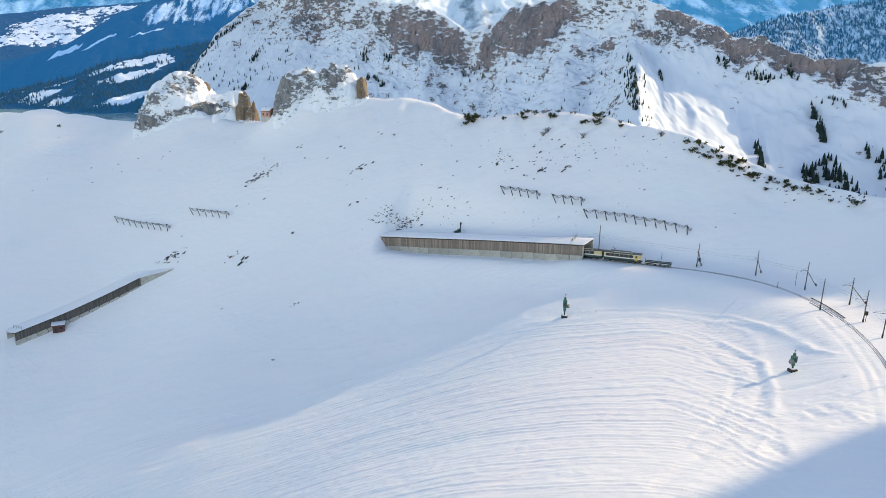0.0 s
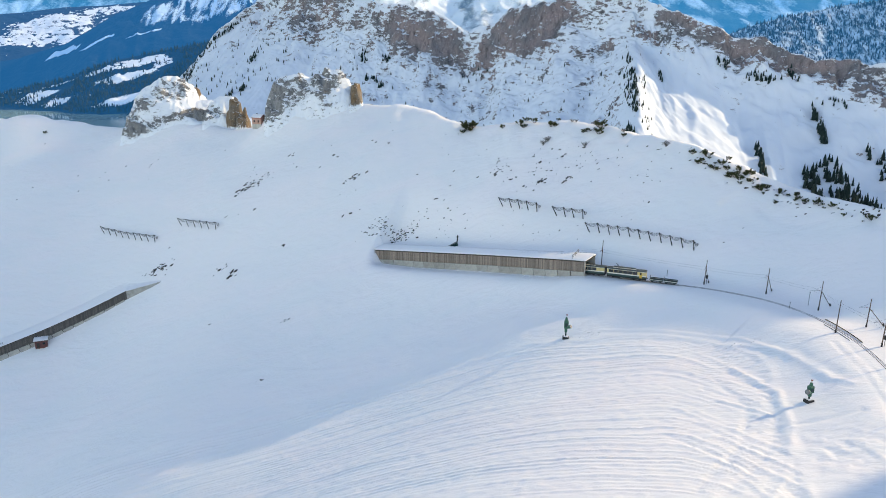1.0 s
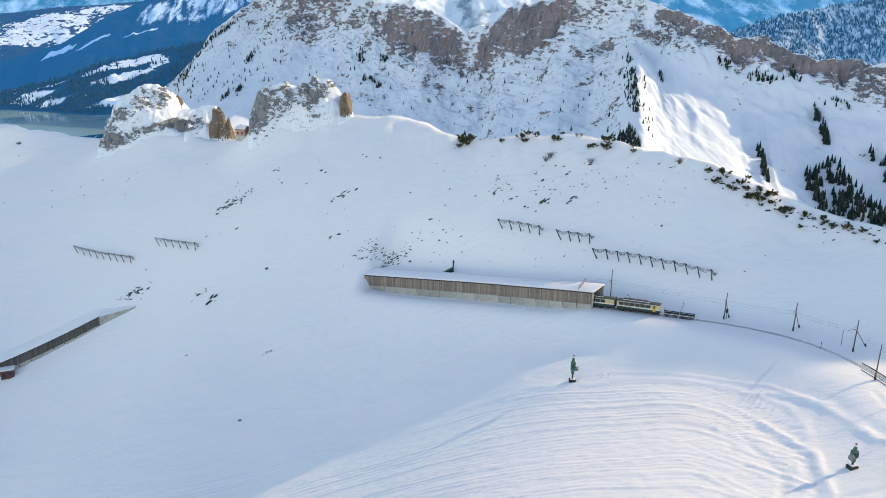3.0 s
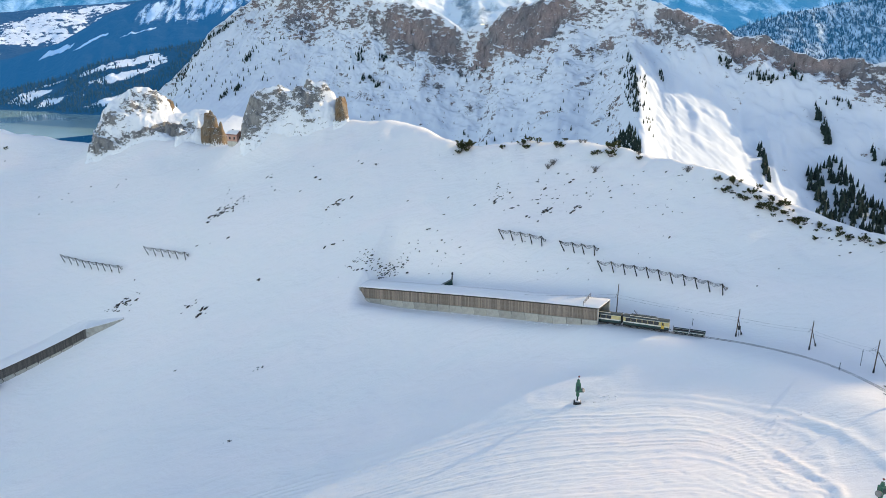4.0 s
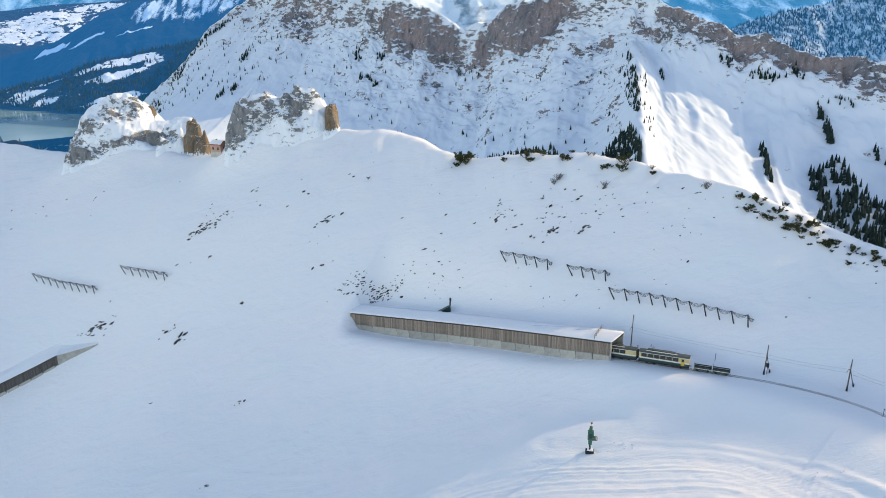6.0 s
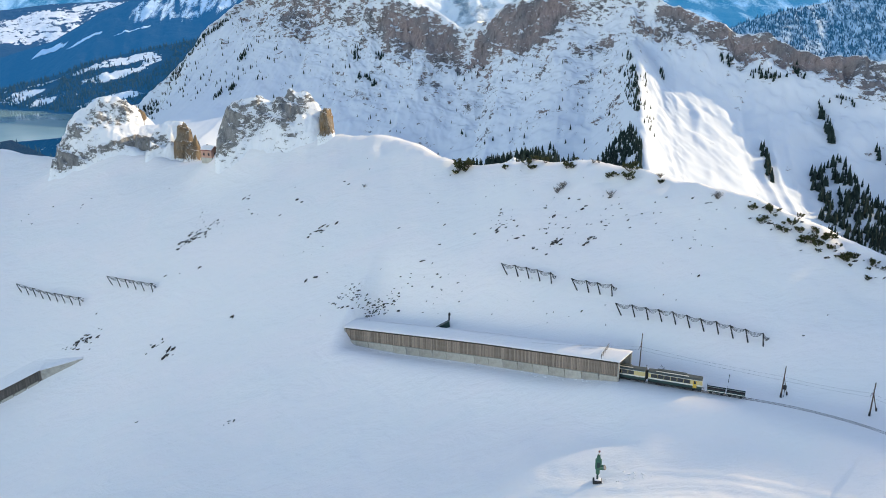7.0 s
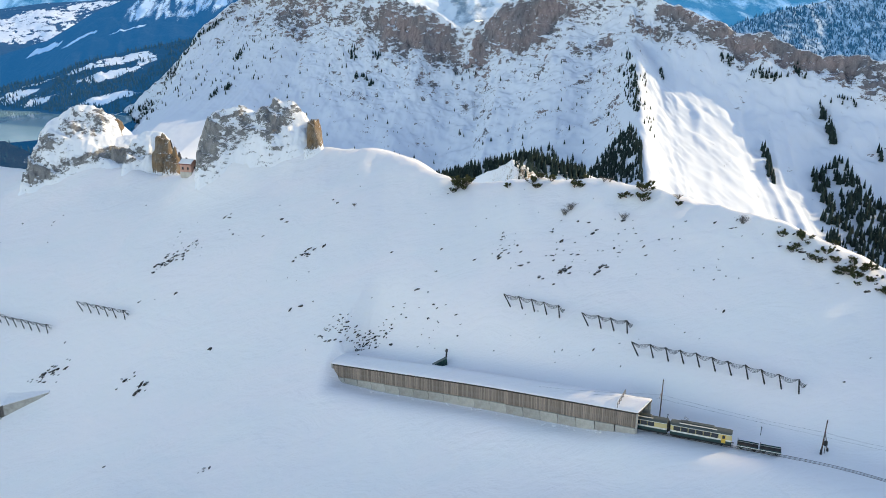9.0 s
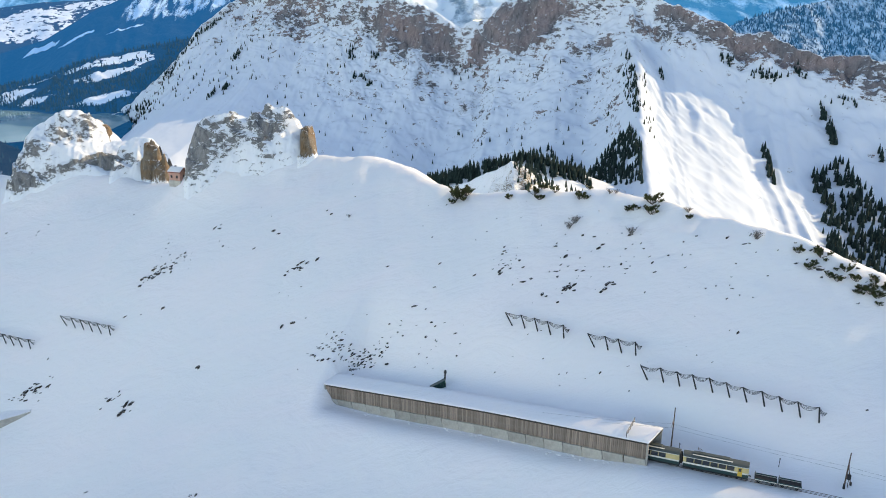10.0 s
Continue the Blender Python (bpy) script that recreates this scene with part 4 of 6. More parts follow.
    part("end_wing", bm, PLANK, root, "triangular plank wing in the drift")
    bm = bmesh.new()
    rod(bm, beside(a + 0.15, -2.55, 0.8), beside(a + 0.15, -2.55, 4.9), 0.22, sides=6)
    part("end_post", bm, CONCRETE, root)
    # railing on the roof by the portal
    rail = empty("railing", Matrix(), "", "")
    rail.parent = root
    foot = lambda k: beside(b - 4.2, -2.35 + 4.9 * k, 5.2 + 0.8 * k)
    for k in (0, 0.25, 0.5, 0.75, 1.0):
        part("rail_post", rod(bmesh.new(), foot(k), foot(k) + Vector((0, 0, 1.25)), 0.075, sides=6), STEEL, rail)
    for h in (0.6, 1.12):
        part("rail_bar", rod(bmesh.new(), foot(0) + Vector((0, 0, h)), foot(1) + Vector((0, 0, h)), 0.07, sides=6), STEEL, rail)


# ---- the second gallery, further down the line ----
LOWER = [(-180, 283.0), (-176.5, 285.0), (-170.4, 287.4), (-157.5, 292.6), (-149.6, 296.0), (-140.5, 298.8), (-134.7, 300.4), (-127.4, 302.4), (-113.6, 303.8), (-110, 304.5)]
GREY_PLANK = plain_material("grey_weathered_planks", (0.125, 0.113, 0.105), 0.85, 0, 0.5, 1.2, 0.2, 0.35)


def build_lower_gallery():
    root = empty("snow_gallery", Matrix(), "curved snow-roofed gallery with grey plank wall, half buried in the slope", "gallery")
    base = [(x, y, ground_at(x, y)) for x, y in LOWER]
    poly = soften(base, 1.0, 6.0)
    length = 70.0

    def place(run, side, up):
        """The portal is cut askew: the uphill side stands further out."""
        p, h, _ = along(poly, max(0.0, run - 0.9 * max(side, 0) * float(smooth(13, 4, run))))
        return Vector((p.x - side * math.sin(h), p.y + side * math.cos(h), p.z + up))

    def wing(r):
        k = min(1.0, max(0.0, (r - mid) / (length - 1.5 - mid)))
        return (float(tall(mid)) - 0.1) * (1 - k) ** 1.1 + 0.1

    rnd = random.Random(8)
    start, mid = 3.2, 53.0
    tall = lambda r: 5.0 - 1.4 * smooth(start, mid, r)
    runs = np.linspace(start, mid, 30)

    def swept(s, u):
        return lambda r, side, up: place(r, side, up + (tall(r) if up > 0 else 0))

    # the roof ends where the snow begins to run down into the slope
    roofed = np.linspace(start, mid - 8, 26)
    part("roof_slab", ribbon(bmesh.new(), roofed, [(-0.2, 0.02), (4.6, 0.7), (4.6, 0.9), (-0.2, 0.22)], swept(0, 0)), DARK_WOOD, root)
    part("roof_edge", ribbon(bmesh.new(), np.linspace(mid - 8, mid, 8), [(-0.2, -0.12), (0.2, -0.12), (0.2, 0.08), (-0.2, 0.08)], lambda r, side, up: place(r, side, up + tall(r))), DARK_WOOD, root)
    part("back_wall", ribbon(bmesh.new(), roofed, [(4.3, -2.0), (4.5, -2.0), (4.5, 0.7), (4.3, 0.7)], swept(0, 0)), CONCRETE, root)
    part("inner_wall", ribbon(bmesh.new(), runs, [(0.08, -2.0), (0.2, -2.0), (0.2, 0.02), (0.08, 0.02)], swept(0, 0)), DARK_WOOD, root)
    count = int((mid - start) / 0.42)
    me = bpy.data.meshes.new("plank")
    bm = box(bmesh.new(), (0.39, 0.05, 3.4), Matrix(), 0.012)
    bm.to_mesh(me)
    bm.free()
    me.materials.append(GREY_PLANK)
    for k in range(count):
        r = start + (mid - start) * (k + 0.5) / count
        p, h, g = along(poly, r)
        ob = new("plank", me)
        ob.parent = root
        ob.matrix_world = Matrix.Translation(place(r, rnd.uniform(-0.03, 0.03), tall(r) - 1.68)) @ Euler((0, 0, h)).to_matrix().to_4x4()
    me = bpy.data.meshes.new("concrete_block")
    bm = box(bmesh.new(), (4.05, 0.5, 2.6), Matrix(), 0.05)
    bm.to_mesh(me)
    bm.free()
    me.materials.append(CONCRETE)
    for k in range(12):
        r = start + 2.05 + 4.12 * k
        p, h, g = along(poly, r)
        ob = new("concrete_block", me)
        ob.parent = root
        ob.matrix_world = Matrix.Translation(place(r, -0.1, tall(r) - 4.6)) @ Euler((0, -math.atan(g), h)).to_matrix().to_4x4()
    # the concrete wing that runs out in the slope
    bm = bmesh.new()
    rings = []
    for r in np.linspace(mid, length - 1.5, 12):
        k = (r - mid) / (length - 1.5 - mid)
        top = wing(r)
        rings.append([bm.verts.new(place(r, s, u)) for s, u in ((-0.05, -2), (0.35, -2), (0.35, top), (-0.05, top))])
    for p, q in zip(rings, rings[1:]):
        for i in range(4):
            bm.faces.new((p[i], q[i], q[(i + 1) % 4], p[(i + 1) % 4]))
    bm.faces.new(rings[0])
    bm.faces.new(rings[-1])
    bmesh.ops.recalc_face_normals(bm, faces=bm.faces)
    part("end_wing", bm, CONCRETE, root, "tapering concrete wing wall")
    # roof snow that runs back into the slope
    bm = bmesh.new()
    grid = []
    for r in np.linspace(start - 0.2, length - 1.6, 110):
        row = []
        rise = float(tall(r)) + 0.2 - 0.16 * float(smooth(mid - 6, mid, r)) if r < mid else wing(r) - 0.15
        lip, past = 0.14, float(smooth(mid - 7, mid + 5, r))
        for s in (-0.1, -0.05, 0.3, 1.5, 3.0, 4.8, 7.0, 10.0):
            q = place(r, s, 0)
            over = rise + 0.16 * max(s, 0) + (lip if s > -0.06 else 0)
            k = (1 - past) * smooth(5.2, 10.0, s) + past * smooth(0.4, 10.0, s)
            row.append(bm.verts.new((q.x, q.y, (1 - k) * (q.z + over) + k * (ground_at(q.x, q.y) - 0.3))))
        grid.append(row)
    for p, q in zip(grid, grid[1:]):
        for k in range(7):
            bm.faces.new((p[k], q[k], q[k + 1], p[k + 1]))
    bmesh.ops.recalc_face_normals(bm, faces=bm.faces)
    part("roof_snow", bm, SNOW, root, "smooth snow cover", True)
    for s in (0.1, 4.4):
        part("portal_post", rod(bmesh.new(), place(start, s, -1), place(start, s, 5.1 + 0.15 * s), 0.2, sides=6), CONCRETE, root)
    part("portal_beam", rod(bmesh.new(), place(start, -0.2, 4.95), place(start, 4.6, 5.65), 0.2, sides=6), DARK_WOOD, root)
    rail = empty("railing", Matrix(), "", "")
    rail.parent = root
    foot = lambda k: place(start + 3.0, 0.4 + 4.4 * k, 5.3 + 0.7 * k)
    for k in (0, 0.33, 0.66, 1.0):
        part("rail_post", rod(bmesh.new(), foot(k), foot(k) + Vector((0, 0, 1.3)), 0.06, sides=6), STEEL, rail)
    for h in (0.65, 1.25):
        part("rail_bar", rod(bmesh.new(), foot(0) + Vector((0, 0, h)), foot(1) + Vector((0, 0, h)), 0.05, sides=6), STEEL, rail)
    # the red cabin in front
    p, h, g = along(poly, 19.6)
    q = place(19.6, -1.7, 0)
    cabin = empty("service_cabin", Matrix.Translation((q.x, q.y, ground_at(q.x, q.y) - 0.4)) @ Euler((0, 0, h)).to_matrix().to_4x4(), "small dark red wooden cabin with snow on its flat roof", "cabin")
    part("wall", box(bmesh.new(), (4.4, 3.0, 3.2), pose(0, 0, 1.6), 0.04), MAROON, cabin)
    part("roof", box(bmesh.new(), (5.2, 3.8, 0.18), pose(0, 0, 3.28, 3), 0.03), DARK_WOOD, cabin)
    part("roof_snow", box(bmesh.new(), (5.25, 3.85, 0.4), pose(0, 0, 3.57, 3), 0.14), SNOW, cabin, "thick snow cap")
    door = part("door", box(bmesh.new(), (1.0, 0.06, 2.0), pose(-1.1, -1.52, 1.4), 0.01), DARK_WOOD, cabin)
    part("door_handle", rod(bmesh.new(), (-0.75, -1.58, 1.4), (-0.75, -1.58, 1.55), 0.03, sides=6), STEEL, door)
    win = part("window", box(bmesh.new(), (0.9, 0.06, 0.8), pose(1.0, -1.52, 2.0), 0.01), GLASS, cabin)
    part("window_sill", box(bmesh.new(), (1.1, 0.14, 0.08), pose(1.0, -1.55, 1.56), 0.01), DARK_WOOD, win)
    part("side_window", box(bmesh.new(), (0.06, 0.9, 0.8), pose(2.22, 0, 2.0), 0.01), GLASS, cabin)


build_gallery()
build_lower_gallery()


# ---- the railway ----
def build_track():
    root = empty("railway_track", Matrix(), "narrow-gauge rack railway track half hidden in snow", "track", kind="structure")
    runs = np.arange(GALLERY_RUN[1] - 20, 219, 1.0)
    for side in (-0.4, 0.4):
        part("rail", ribbon(bmesh.new(), runs, [(side - 0.04, -0.2), (side + 0.04, -0.2), (side + 0.035, -0.06), (side - 0.035, -0.06)], beside), RUST, root)
    part("rack", ribbon(bmesh.new(), runs, [(-0.05, -0.2), (0.05, -0.2), (0.04, -0.085), (-0.04, -0.085)], beside), STEEL, root)
    me = bpy.data.meshes.new("sleeper")
    bm = box(bmesh.new(), (0.22, 1.7, 0.16), Matrix(), 0.02)
    bm.to_mesh(me)
    bm.free()
    me.materials.append(DARK_WOOD)
    for k, r in enumerate(np.arange(GALLERY_RUN[1] + 0.5, 215, 0.8)):
        p, h, g = line_at(r)
        ob = new("sleeper", me)
        ob.parent = root
        ob.matrix_world = Matrix.Translation(p + Vector((0, 0, -0.26 + 0.03 * math.sin(k * 2.3)))) @ Euler((0, 0, h)).to_matrix().to_4x4()
    # a dark timber edge where the snow is cut away
    kerb = empty("timber_edging", Matrix(), "dark timber edging along the railway, swept free of snow", "edging")
    for k in range(7):
        r = 152.5 + 2.0 * k
        a, b = beside(r, 1.5 - 0.06 * k, 0.05), beside(r + 1.9, 1.5 - 0.06 * (k + 1), 0.05)
        part("timber", rod(bmesh.new(), a, b, 0.13, sides=6), DARK_WOOD, kerb)
    for k in range(5):
        r = 155 + 2.0 * k
        part("timber", rod(bmesh.new(), beside(r, -1.3, -0.05), beside(r + 1.9, -1.3, -0.05), 0.08, sides=6), DARK_WOOD, kerb)


build_track()


# ---- overhead line ----
MASTS = []


def mast(x, y, height, strut=None, arm=1.0, boxed=False, lean=0.0):
    z = ground_at(x, y) - 0.3
    d, tz, run = [float(v[0]) for v in nearest(LINE, np.array([x]), np.array([y]))]
    p, h, _ = along(LINE, run)
    to = (Vector((p.x, p.y, 0)) - Vector((x, y, 0))).normalized()
    root = empty("catenary_mast", Matrix.Translation((x, y, z)), "slender dark steel catenary mast standing in snow", "mast", "masts along the railway")
    top = Vector((lean, 0, height))
    part("pole", rod(bmesh.new(), (0, 0, 0), top, 0.16, 0.1, 8), RUST, root)
    part("foot", rod(bmesh.new(), (0, 0, 0), (0, 0, 1.3), 0.24, 0.2, 8), DARK_STEEL, root, "dark concrete-cased foot")
    if strut:
        part("strut", rod(bmesh.new(), top * 0.68, (strut[0], strut[1], ground_at(x + strut[0], y + strut[1]) - z - 0.2), 0.09, sides=6), RUST, root)
        part("strut_foot", rod(bmesh.new(), (strut[0], strut[1], ground_at(x + strut[0], y + strut[1]) - z - 0.3), (strut[0] * 0.93, strut[1] * 0.93, ground_at(x + strut[0], y + strut[1]) - z + 0.7), 0.2, sides=6), DARK_STEEL, root)
    at = top * 0.72
    end = at + to * min(abs(d), 3.2) + Vector((0, 0, 0.2))
    if arm:
        bracket = part("bracket_arm", rod(bmesh.new(), at, end, 0.04, sides=6), STEEL, root)
        part("stay", rod(bmesh.new(), at + Vector((0, 0, 1.0)), end, 0.025, sides=5), STEEL, root)
        bm = bmesh.new()
        for k in range(4):
            q = at.lerp(end, 0.25 + 0.04 * k)
            rod(bm, q, q + (end - at) * 0.015, 0.1, 0.07, 8)
        part("insulator", bm, RED, bracket, "brown ribbed insulator")
    if boxed:
        part("switch_box", box(bmesh.new(), (0.6, 0.45, 1.0), pose(0.75, 0.2, 2.6), 0.04), DARK_STEEL, root)
        part("down_pipe", rod(bmesh.new(), (0.75, 0.2, 0), (0.75, 0.2, 2.2), 0.06, sides=6), DARK_STEEL, root)
    if arm:
        MASTS.append(Vector((x, y, z)) + end)
    return root


mast(50.9, 237.4, 10.6, arm=1.0, lean=0.15)
mast(79.1, 224.9, 7.8, (1.7, 0.8), boxed=True, lean=0.3)
mast(94.1, 216.4, 8.0, (2.2, 1.4), lean=0.2)
mast(103.1, 203.7, 8.6, (4.2, 2.0), lean=0.25)
mast(100.6, 189.2, 9.0, None, 0.0, lean=0.2)
mast(110.0, 192.3, 8.0, (4.0, -1.0), lean=0.2)
mast(107.8, 181.1, 9.0, boxed=True, lean=0.25)
mast(107.6, 171.7, 9.2, lean=0.25)
mast(106.0, 152.0, 9.0)


def build_wires():
    root = empty("overhead_wire", Matrix(), "thin overhead contact wire strung between the masts", "wire")
    pts = [beside(60.0, 0, 5.0)] + MASTS
    pts = [p for n, p in enumerate(pts) if n in (0, 1, 2, 3, 4, 6, 7, 8)]
    for lift in (0.0, 0.9):
        for a, b in zip(pts, pts[1:]):
            bm = bmesh.new()
            last = None
            for k in range(7):
                u = k / 6
                q = a.lerp(b, u) + Vector((0, 0, lift - (0.25 + 0.5 * lift) * 4 * u * (1 - u) * 0.5))
                if last is not None:
                    rod(bm, last, q, 0.013, sides=4)
                last = q
            part("wire_span", bm, DARK_STEEL, root)


build_wires()


def marker_post(x, y, h):
    root = empty("marker_post", Matrix.Translation((x, y, ground_at(x, y) - 0.2)), "short dark marker post beside the railway", "post", "posts along the railway")
    part("stake", rod(bmesh.new(), (0, 0, 0), (0.05, 0, h), 0.07, 0.06, 6), DARK_STEEL, root)
    part("cap", box(bmesh.new(), (0.2, 0.2, 0.25), pose(0.05, 0, h), 0.03), DARK_STEEL, root)


for px, py, ph in ((69.9, 231.4, 2.0), (52.8, 238.0, 1.8), (102.0, 207.3, 4.0), (95.8, 205.0, 2.0), (58.6, 233.2, 1.2)):
    marker_post(px, py, ph)


# ---- avalanche fences ----
def fence(name_label, a, b, count, tail=1.6, lean=(-0.42, 0.3), tall=3.6):
    """A row of leaning posts with wire netting hung between their heads."""
    root = empty("avalanche_fence", Matrix.Translation((a[0], a[1], ground_at(*a))), name_label, "fence", "avalanche fences on the slope")
    origin = Vector((a[0], a[1], ground_at(*a)))
    rnd = random.Random(int(a[0] * 10))
    heads = []
    for k in range(count):
        u = k / (count - 1)
        x, y = a[0] + (b[0] - a[0]) * u, a[1] + (b[1] - a[1]) * u
        foot = Vector((x, y, ground_at(x, y) - 0.4)) - origin
        tilt = (1.6 if k == 0 else 0.35 if k == count - 1 else 1.0) * rnd.uniform(0.85, 1.15)
        head = foot + Vector((lean[0] * tilt * 2.4, lean[1] * tilt * 0.6, tall))
        heads.append((foot, head))
        part("post", rod(bmesh.new(), foot, head, 0.17, 0.14, 6), DARK_STEEL, root)
        bm = bmesh.new()
        rod(bm, head * 0.97 + foot * 0.03, foot + Vector((0.9, 2.1, ground_at(x + 0.9, y + 2.1) - ground_at(x, y))), 0.05, sides=5)
        part("back_stay", bm, DARK_STEEL, root)
    last = heads[-1][1] + (heads[-1][0] - heads[-2][0]) * 0.45 - Vector((0, 0, 0.7))
    ends = [h for _, h in heads] + [last]
    for p, q in zip(ends, ends[1:]):
        bm = bmesh.new()
        for row in range(4):
            prev = None
            for k in range(7):
                u = k / 6
                sag = (0.35 + 0.3 * row) * 4 * u * (1 - u) + 0.12 * row
                w = p.lerp(q, u) + Vector((0.1 * row, 0.25 * row, -sag + rnd.uniform(-0.05, 0.05)))
                if prev is not None:
                    rod(bm, prev, w, 0.035, sides=4)
                prev = w
        for k in range(1, 12):
            u = k / 12
            s0 = 0.35 * 4 * u * (1 - u)
            s3 = 1.25 * 4 * u * (1 - u) + 0.36
            rod(bm, p.lerp(q, u) + Vector((0, 0, -s0)), p.lerp(q, min(1, u + 0.05)) + Vector((0.3, 0.75, -s3)), 0.025, sides=3)
        part("wire_net", bm, DARK_STEEL, root, "sagging wire netting")


fence("short avalanche fence of five leaning dark posts with netting", (22.8, 273.4), (33.9, 266.2), 5)
fence("short avalanche fence of four leaning dark posts with netting", (40.2, 261.9), (48.2, 257.0), 4)
fence("long avalanche fence of eleven dark posts with sagging netting", (49.6, 251.5), (79.0, 236.0), 11)
fence("avalanche fence of nine leaning posts on the lower slope", (-148.6, 335.8), (-121.5, 322.7), 9)
fence("avalanche fence of six leaning posts on the lower slope", (-110.0, 324.5), (-92.6, 314.9), 6)


# ---- the train ----
def profile_body(bm, length, profile, taper=0.0):
    """A body swept along x from a half profile of (y, z), with both sides; taper narrows the ends."""
    ring = profile + [(-y, z) for y, z in profile[::-1]]
    stations = [(-length / 2, 1 - taper), (-length / 2 + 0.5, 1.0), (length / 2 - 0.5, 1.0), (length / 2, 1 - taper)]
    rows = [[bm.verts.new((x, y * k, z)) for y, z in ring] for x, k in stations]
    n = len(ring)
    for a, b in zip(rows, rows[1:]):
        for i in range(n):
            bm.faces.new((a[i], b[i], b[(i + 1) % n], a[(i + 1) % n]))
    bm.faces.new(rows[0][::-1])
    bm.faces.new(rows[-1])
    bmesh.ops.recalc_face_normals(bm, faces=bm.faces)
    return bm


def wheelset(parent, x):
    for y in (-0.45, 0.45):
        wheel = part("wheel", rod(bmesh.new(), (x, y - 0.06, 0.35), (x, y + 0.06, 0.35), 0.35, sides=16), DARK_STEEL, parent)
        part("hub", rod(bmesh.new(), (x, y - 0.1, 0.35), (x, y + 0.1, 0.35), 0.1, sides=8), STEEL, wheel)


def railcar(m, front):
    """One half of the twin railcar; its cab is at +x where front."""
    root = empty("railcar", m, "dark green and cream rack railcar with a row of windows" if front else "rear dark green and cream railcar partly inside the gallery", "train", "railcars of the train")
    length = 11.7
    part("underframe", profile_body(bmesh.new(), length, [(1.05, 0.45), (1.18, 0.75), (1.18, 0.95)]), BLACK, root)
    part("lower_body", profile_body(bmesh.new(), length, [(1.2, 0.85), (1.24, 1.0), (1.24, 1.62)], 0.05), DARK_GREEN, root, "dark green lower panels")
    part("waist_band", profile_body(bmesh.new(), length + 0.02, [(1.255, 1.5), (1.255, 1.82)], 0.05), WHITE, root, "off-white waist stripe")
    part("upper_body", profile_body(bmesh.new(), length, [(1.24, 1.8), (1.22, 2.75), (1.14, 2.9)], 0.08), CREAM, root, "cream window band")
    part("roof", profile_body(bmesh.new(), length + 0.1, [(1.2, 2.86), (1.1, 3.05), (0.7, 3.22), (0.0, 3.28)], 0.12), ROOF_GREY, root)
    part("gutter", profile_body(bmesh.new(), length + 0.06, [(1.26, 2.84), (1.26, 2.92)], 0.1), WHITE, root, "pale gutter line")
    for side in (-1, 1):
        for k in range(6):
            x = -4.6 + 1.45 * k
            pane = part("window", box(bmesh.new(), (1.28, 0.07, 0.92), pose(x, side * 1.236, 2.32), 0.02), GLASS, root)
            part("window_frame", box(bmesh.new(), (0.06, 0.09, 0.9), pose(x + 0.69, side * 1.236, 2.3), 0.01), DARK_GREEN, pane)
        if front:
            door = part("door", box(bmesh.new(), (0.8, 0.05, 1.75), pose(4.35, side * 1.245, 1.85), 0.02), YELLOW, root, "yellow folding door")
            part("door_glass", box(bmesh.new(), (0.5, 0.07, 0.7), pose(4.35, side * 1.245, 2.3), 0.01), GLASS, door)
    part("roof_box", box(bmesh.new(), (6.5, 0.9, 0.28), pose(-0.8, 0.25, 3.36), 0.06), ROOF_GREY, root, "long resistor box")
    part("roof_walk", box(bmesh.new(), (7.2, 0.35, 0.06), pose(-0.6, -0.55, 3.3), 0.01), WHITE, root, "pale roof walkway")
    if front:
        part("windscreen", box(bmesh.new(), (0.06, 1.9, 0.85), pose(length / 2 - 0.08, 0, 2.35, 0, -4), 0.03), GLASS, root)
        for y in (-0.75, 0.75):
            part("headlight", rod(bmesh.new(), (length / 2 - 0.06, y, 1.45), (length / 2 + 0.04, y, 1.45), 0.14, sides=12), LAMP_GLASS, root)
        part("front_panel", box(bmesh.new(), (0.06, 1.5, 0.55), pose(length / 2 + 0.005, 0, 1.35), 0.02), YELLOW, root, "yellow nose panel")
        part("coupler", rod(bmesh.new(), (length / 2, 0, 0.75), (length / 2 + 0.5, 0, 0.75), 0.1, sides=8), BLACK, root)
        part("snow_plough", box(bmesh.new(), (0.12, 2.1, 0.4), pose(length / 2 - 0.1, 0, 0.4, 0, 15), 0.02), BLACK, root)
    else:
        part("gangway", box(bmesh.new(), (0.5, 1.1, 2.0), pose(length / 2 + 0.2, 0, 1.9), 0.05), BLACK, root)
    pan = part("pantograph", rod(bmesh.new(), (-3.4, -0.6, 3.45), (-3.4, 0.6, 3.45), 0.04, sides=6), DARK_STEEL, root)
    for y in (-0.4, 0.4):
        part("pantograph_arm", rod(bmesh.new(), (-3.4, y, 3.45), (-2.5, y, 3.95), 0.03, sides=5), DARK_STEEL, pan)
        part("pantograph_arm", rod(bmesh.new(), (-2.5, y, 3.95), (-3.3, y * 0.6, 4.5), 0.03, sides=5), DARK_STEEL, pan)
    part("contact_shoe", rod(bmesh.new(), (-3.3, -0.6, 4.5), (-3.3, 0.6, 4.5), 0.05, sides=6), DARK_STEEL, pan)
    for x in (-4.0, -2.2, 2.2, 4.0):
        wheelset(root, x)
    return root


def on_line(run):
    p, h, g = line_at(run)
    return Matrix.Translation(p + Vector((0, 0, 0.02))) @ Euler((0, -math.atan(g), h)).to_matrix().to_4x4()


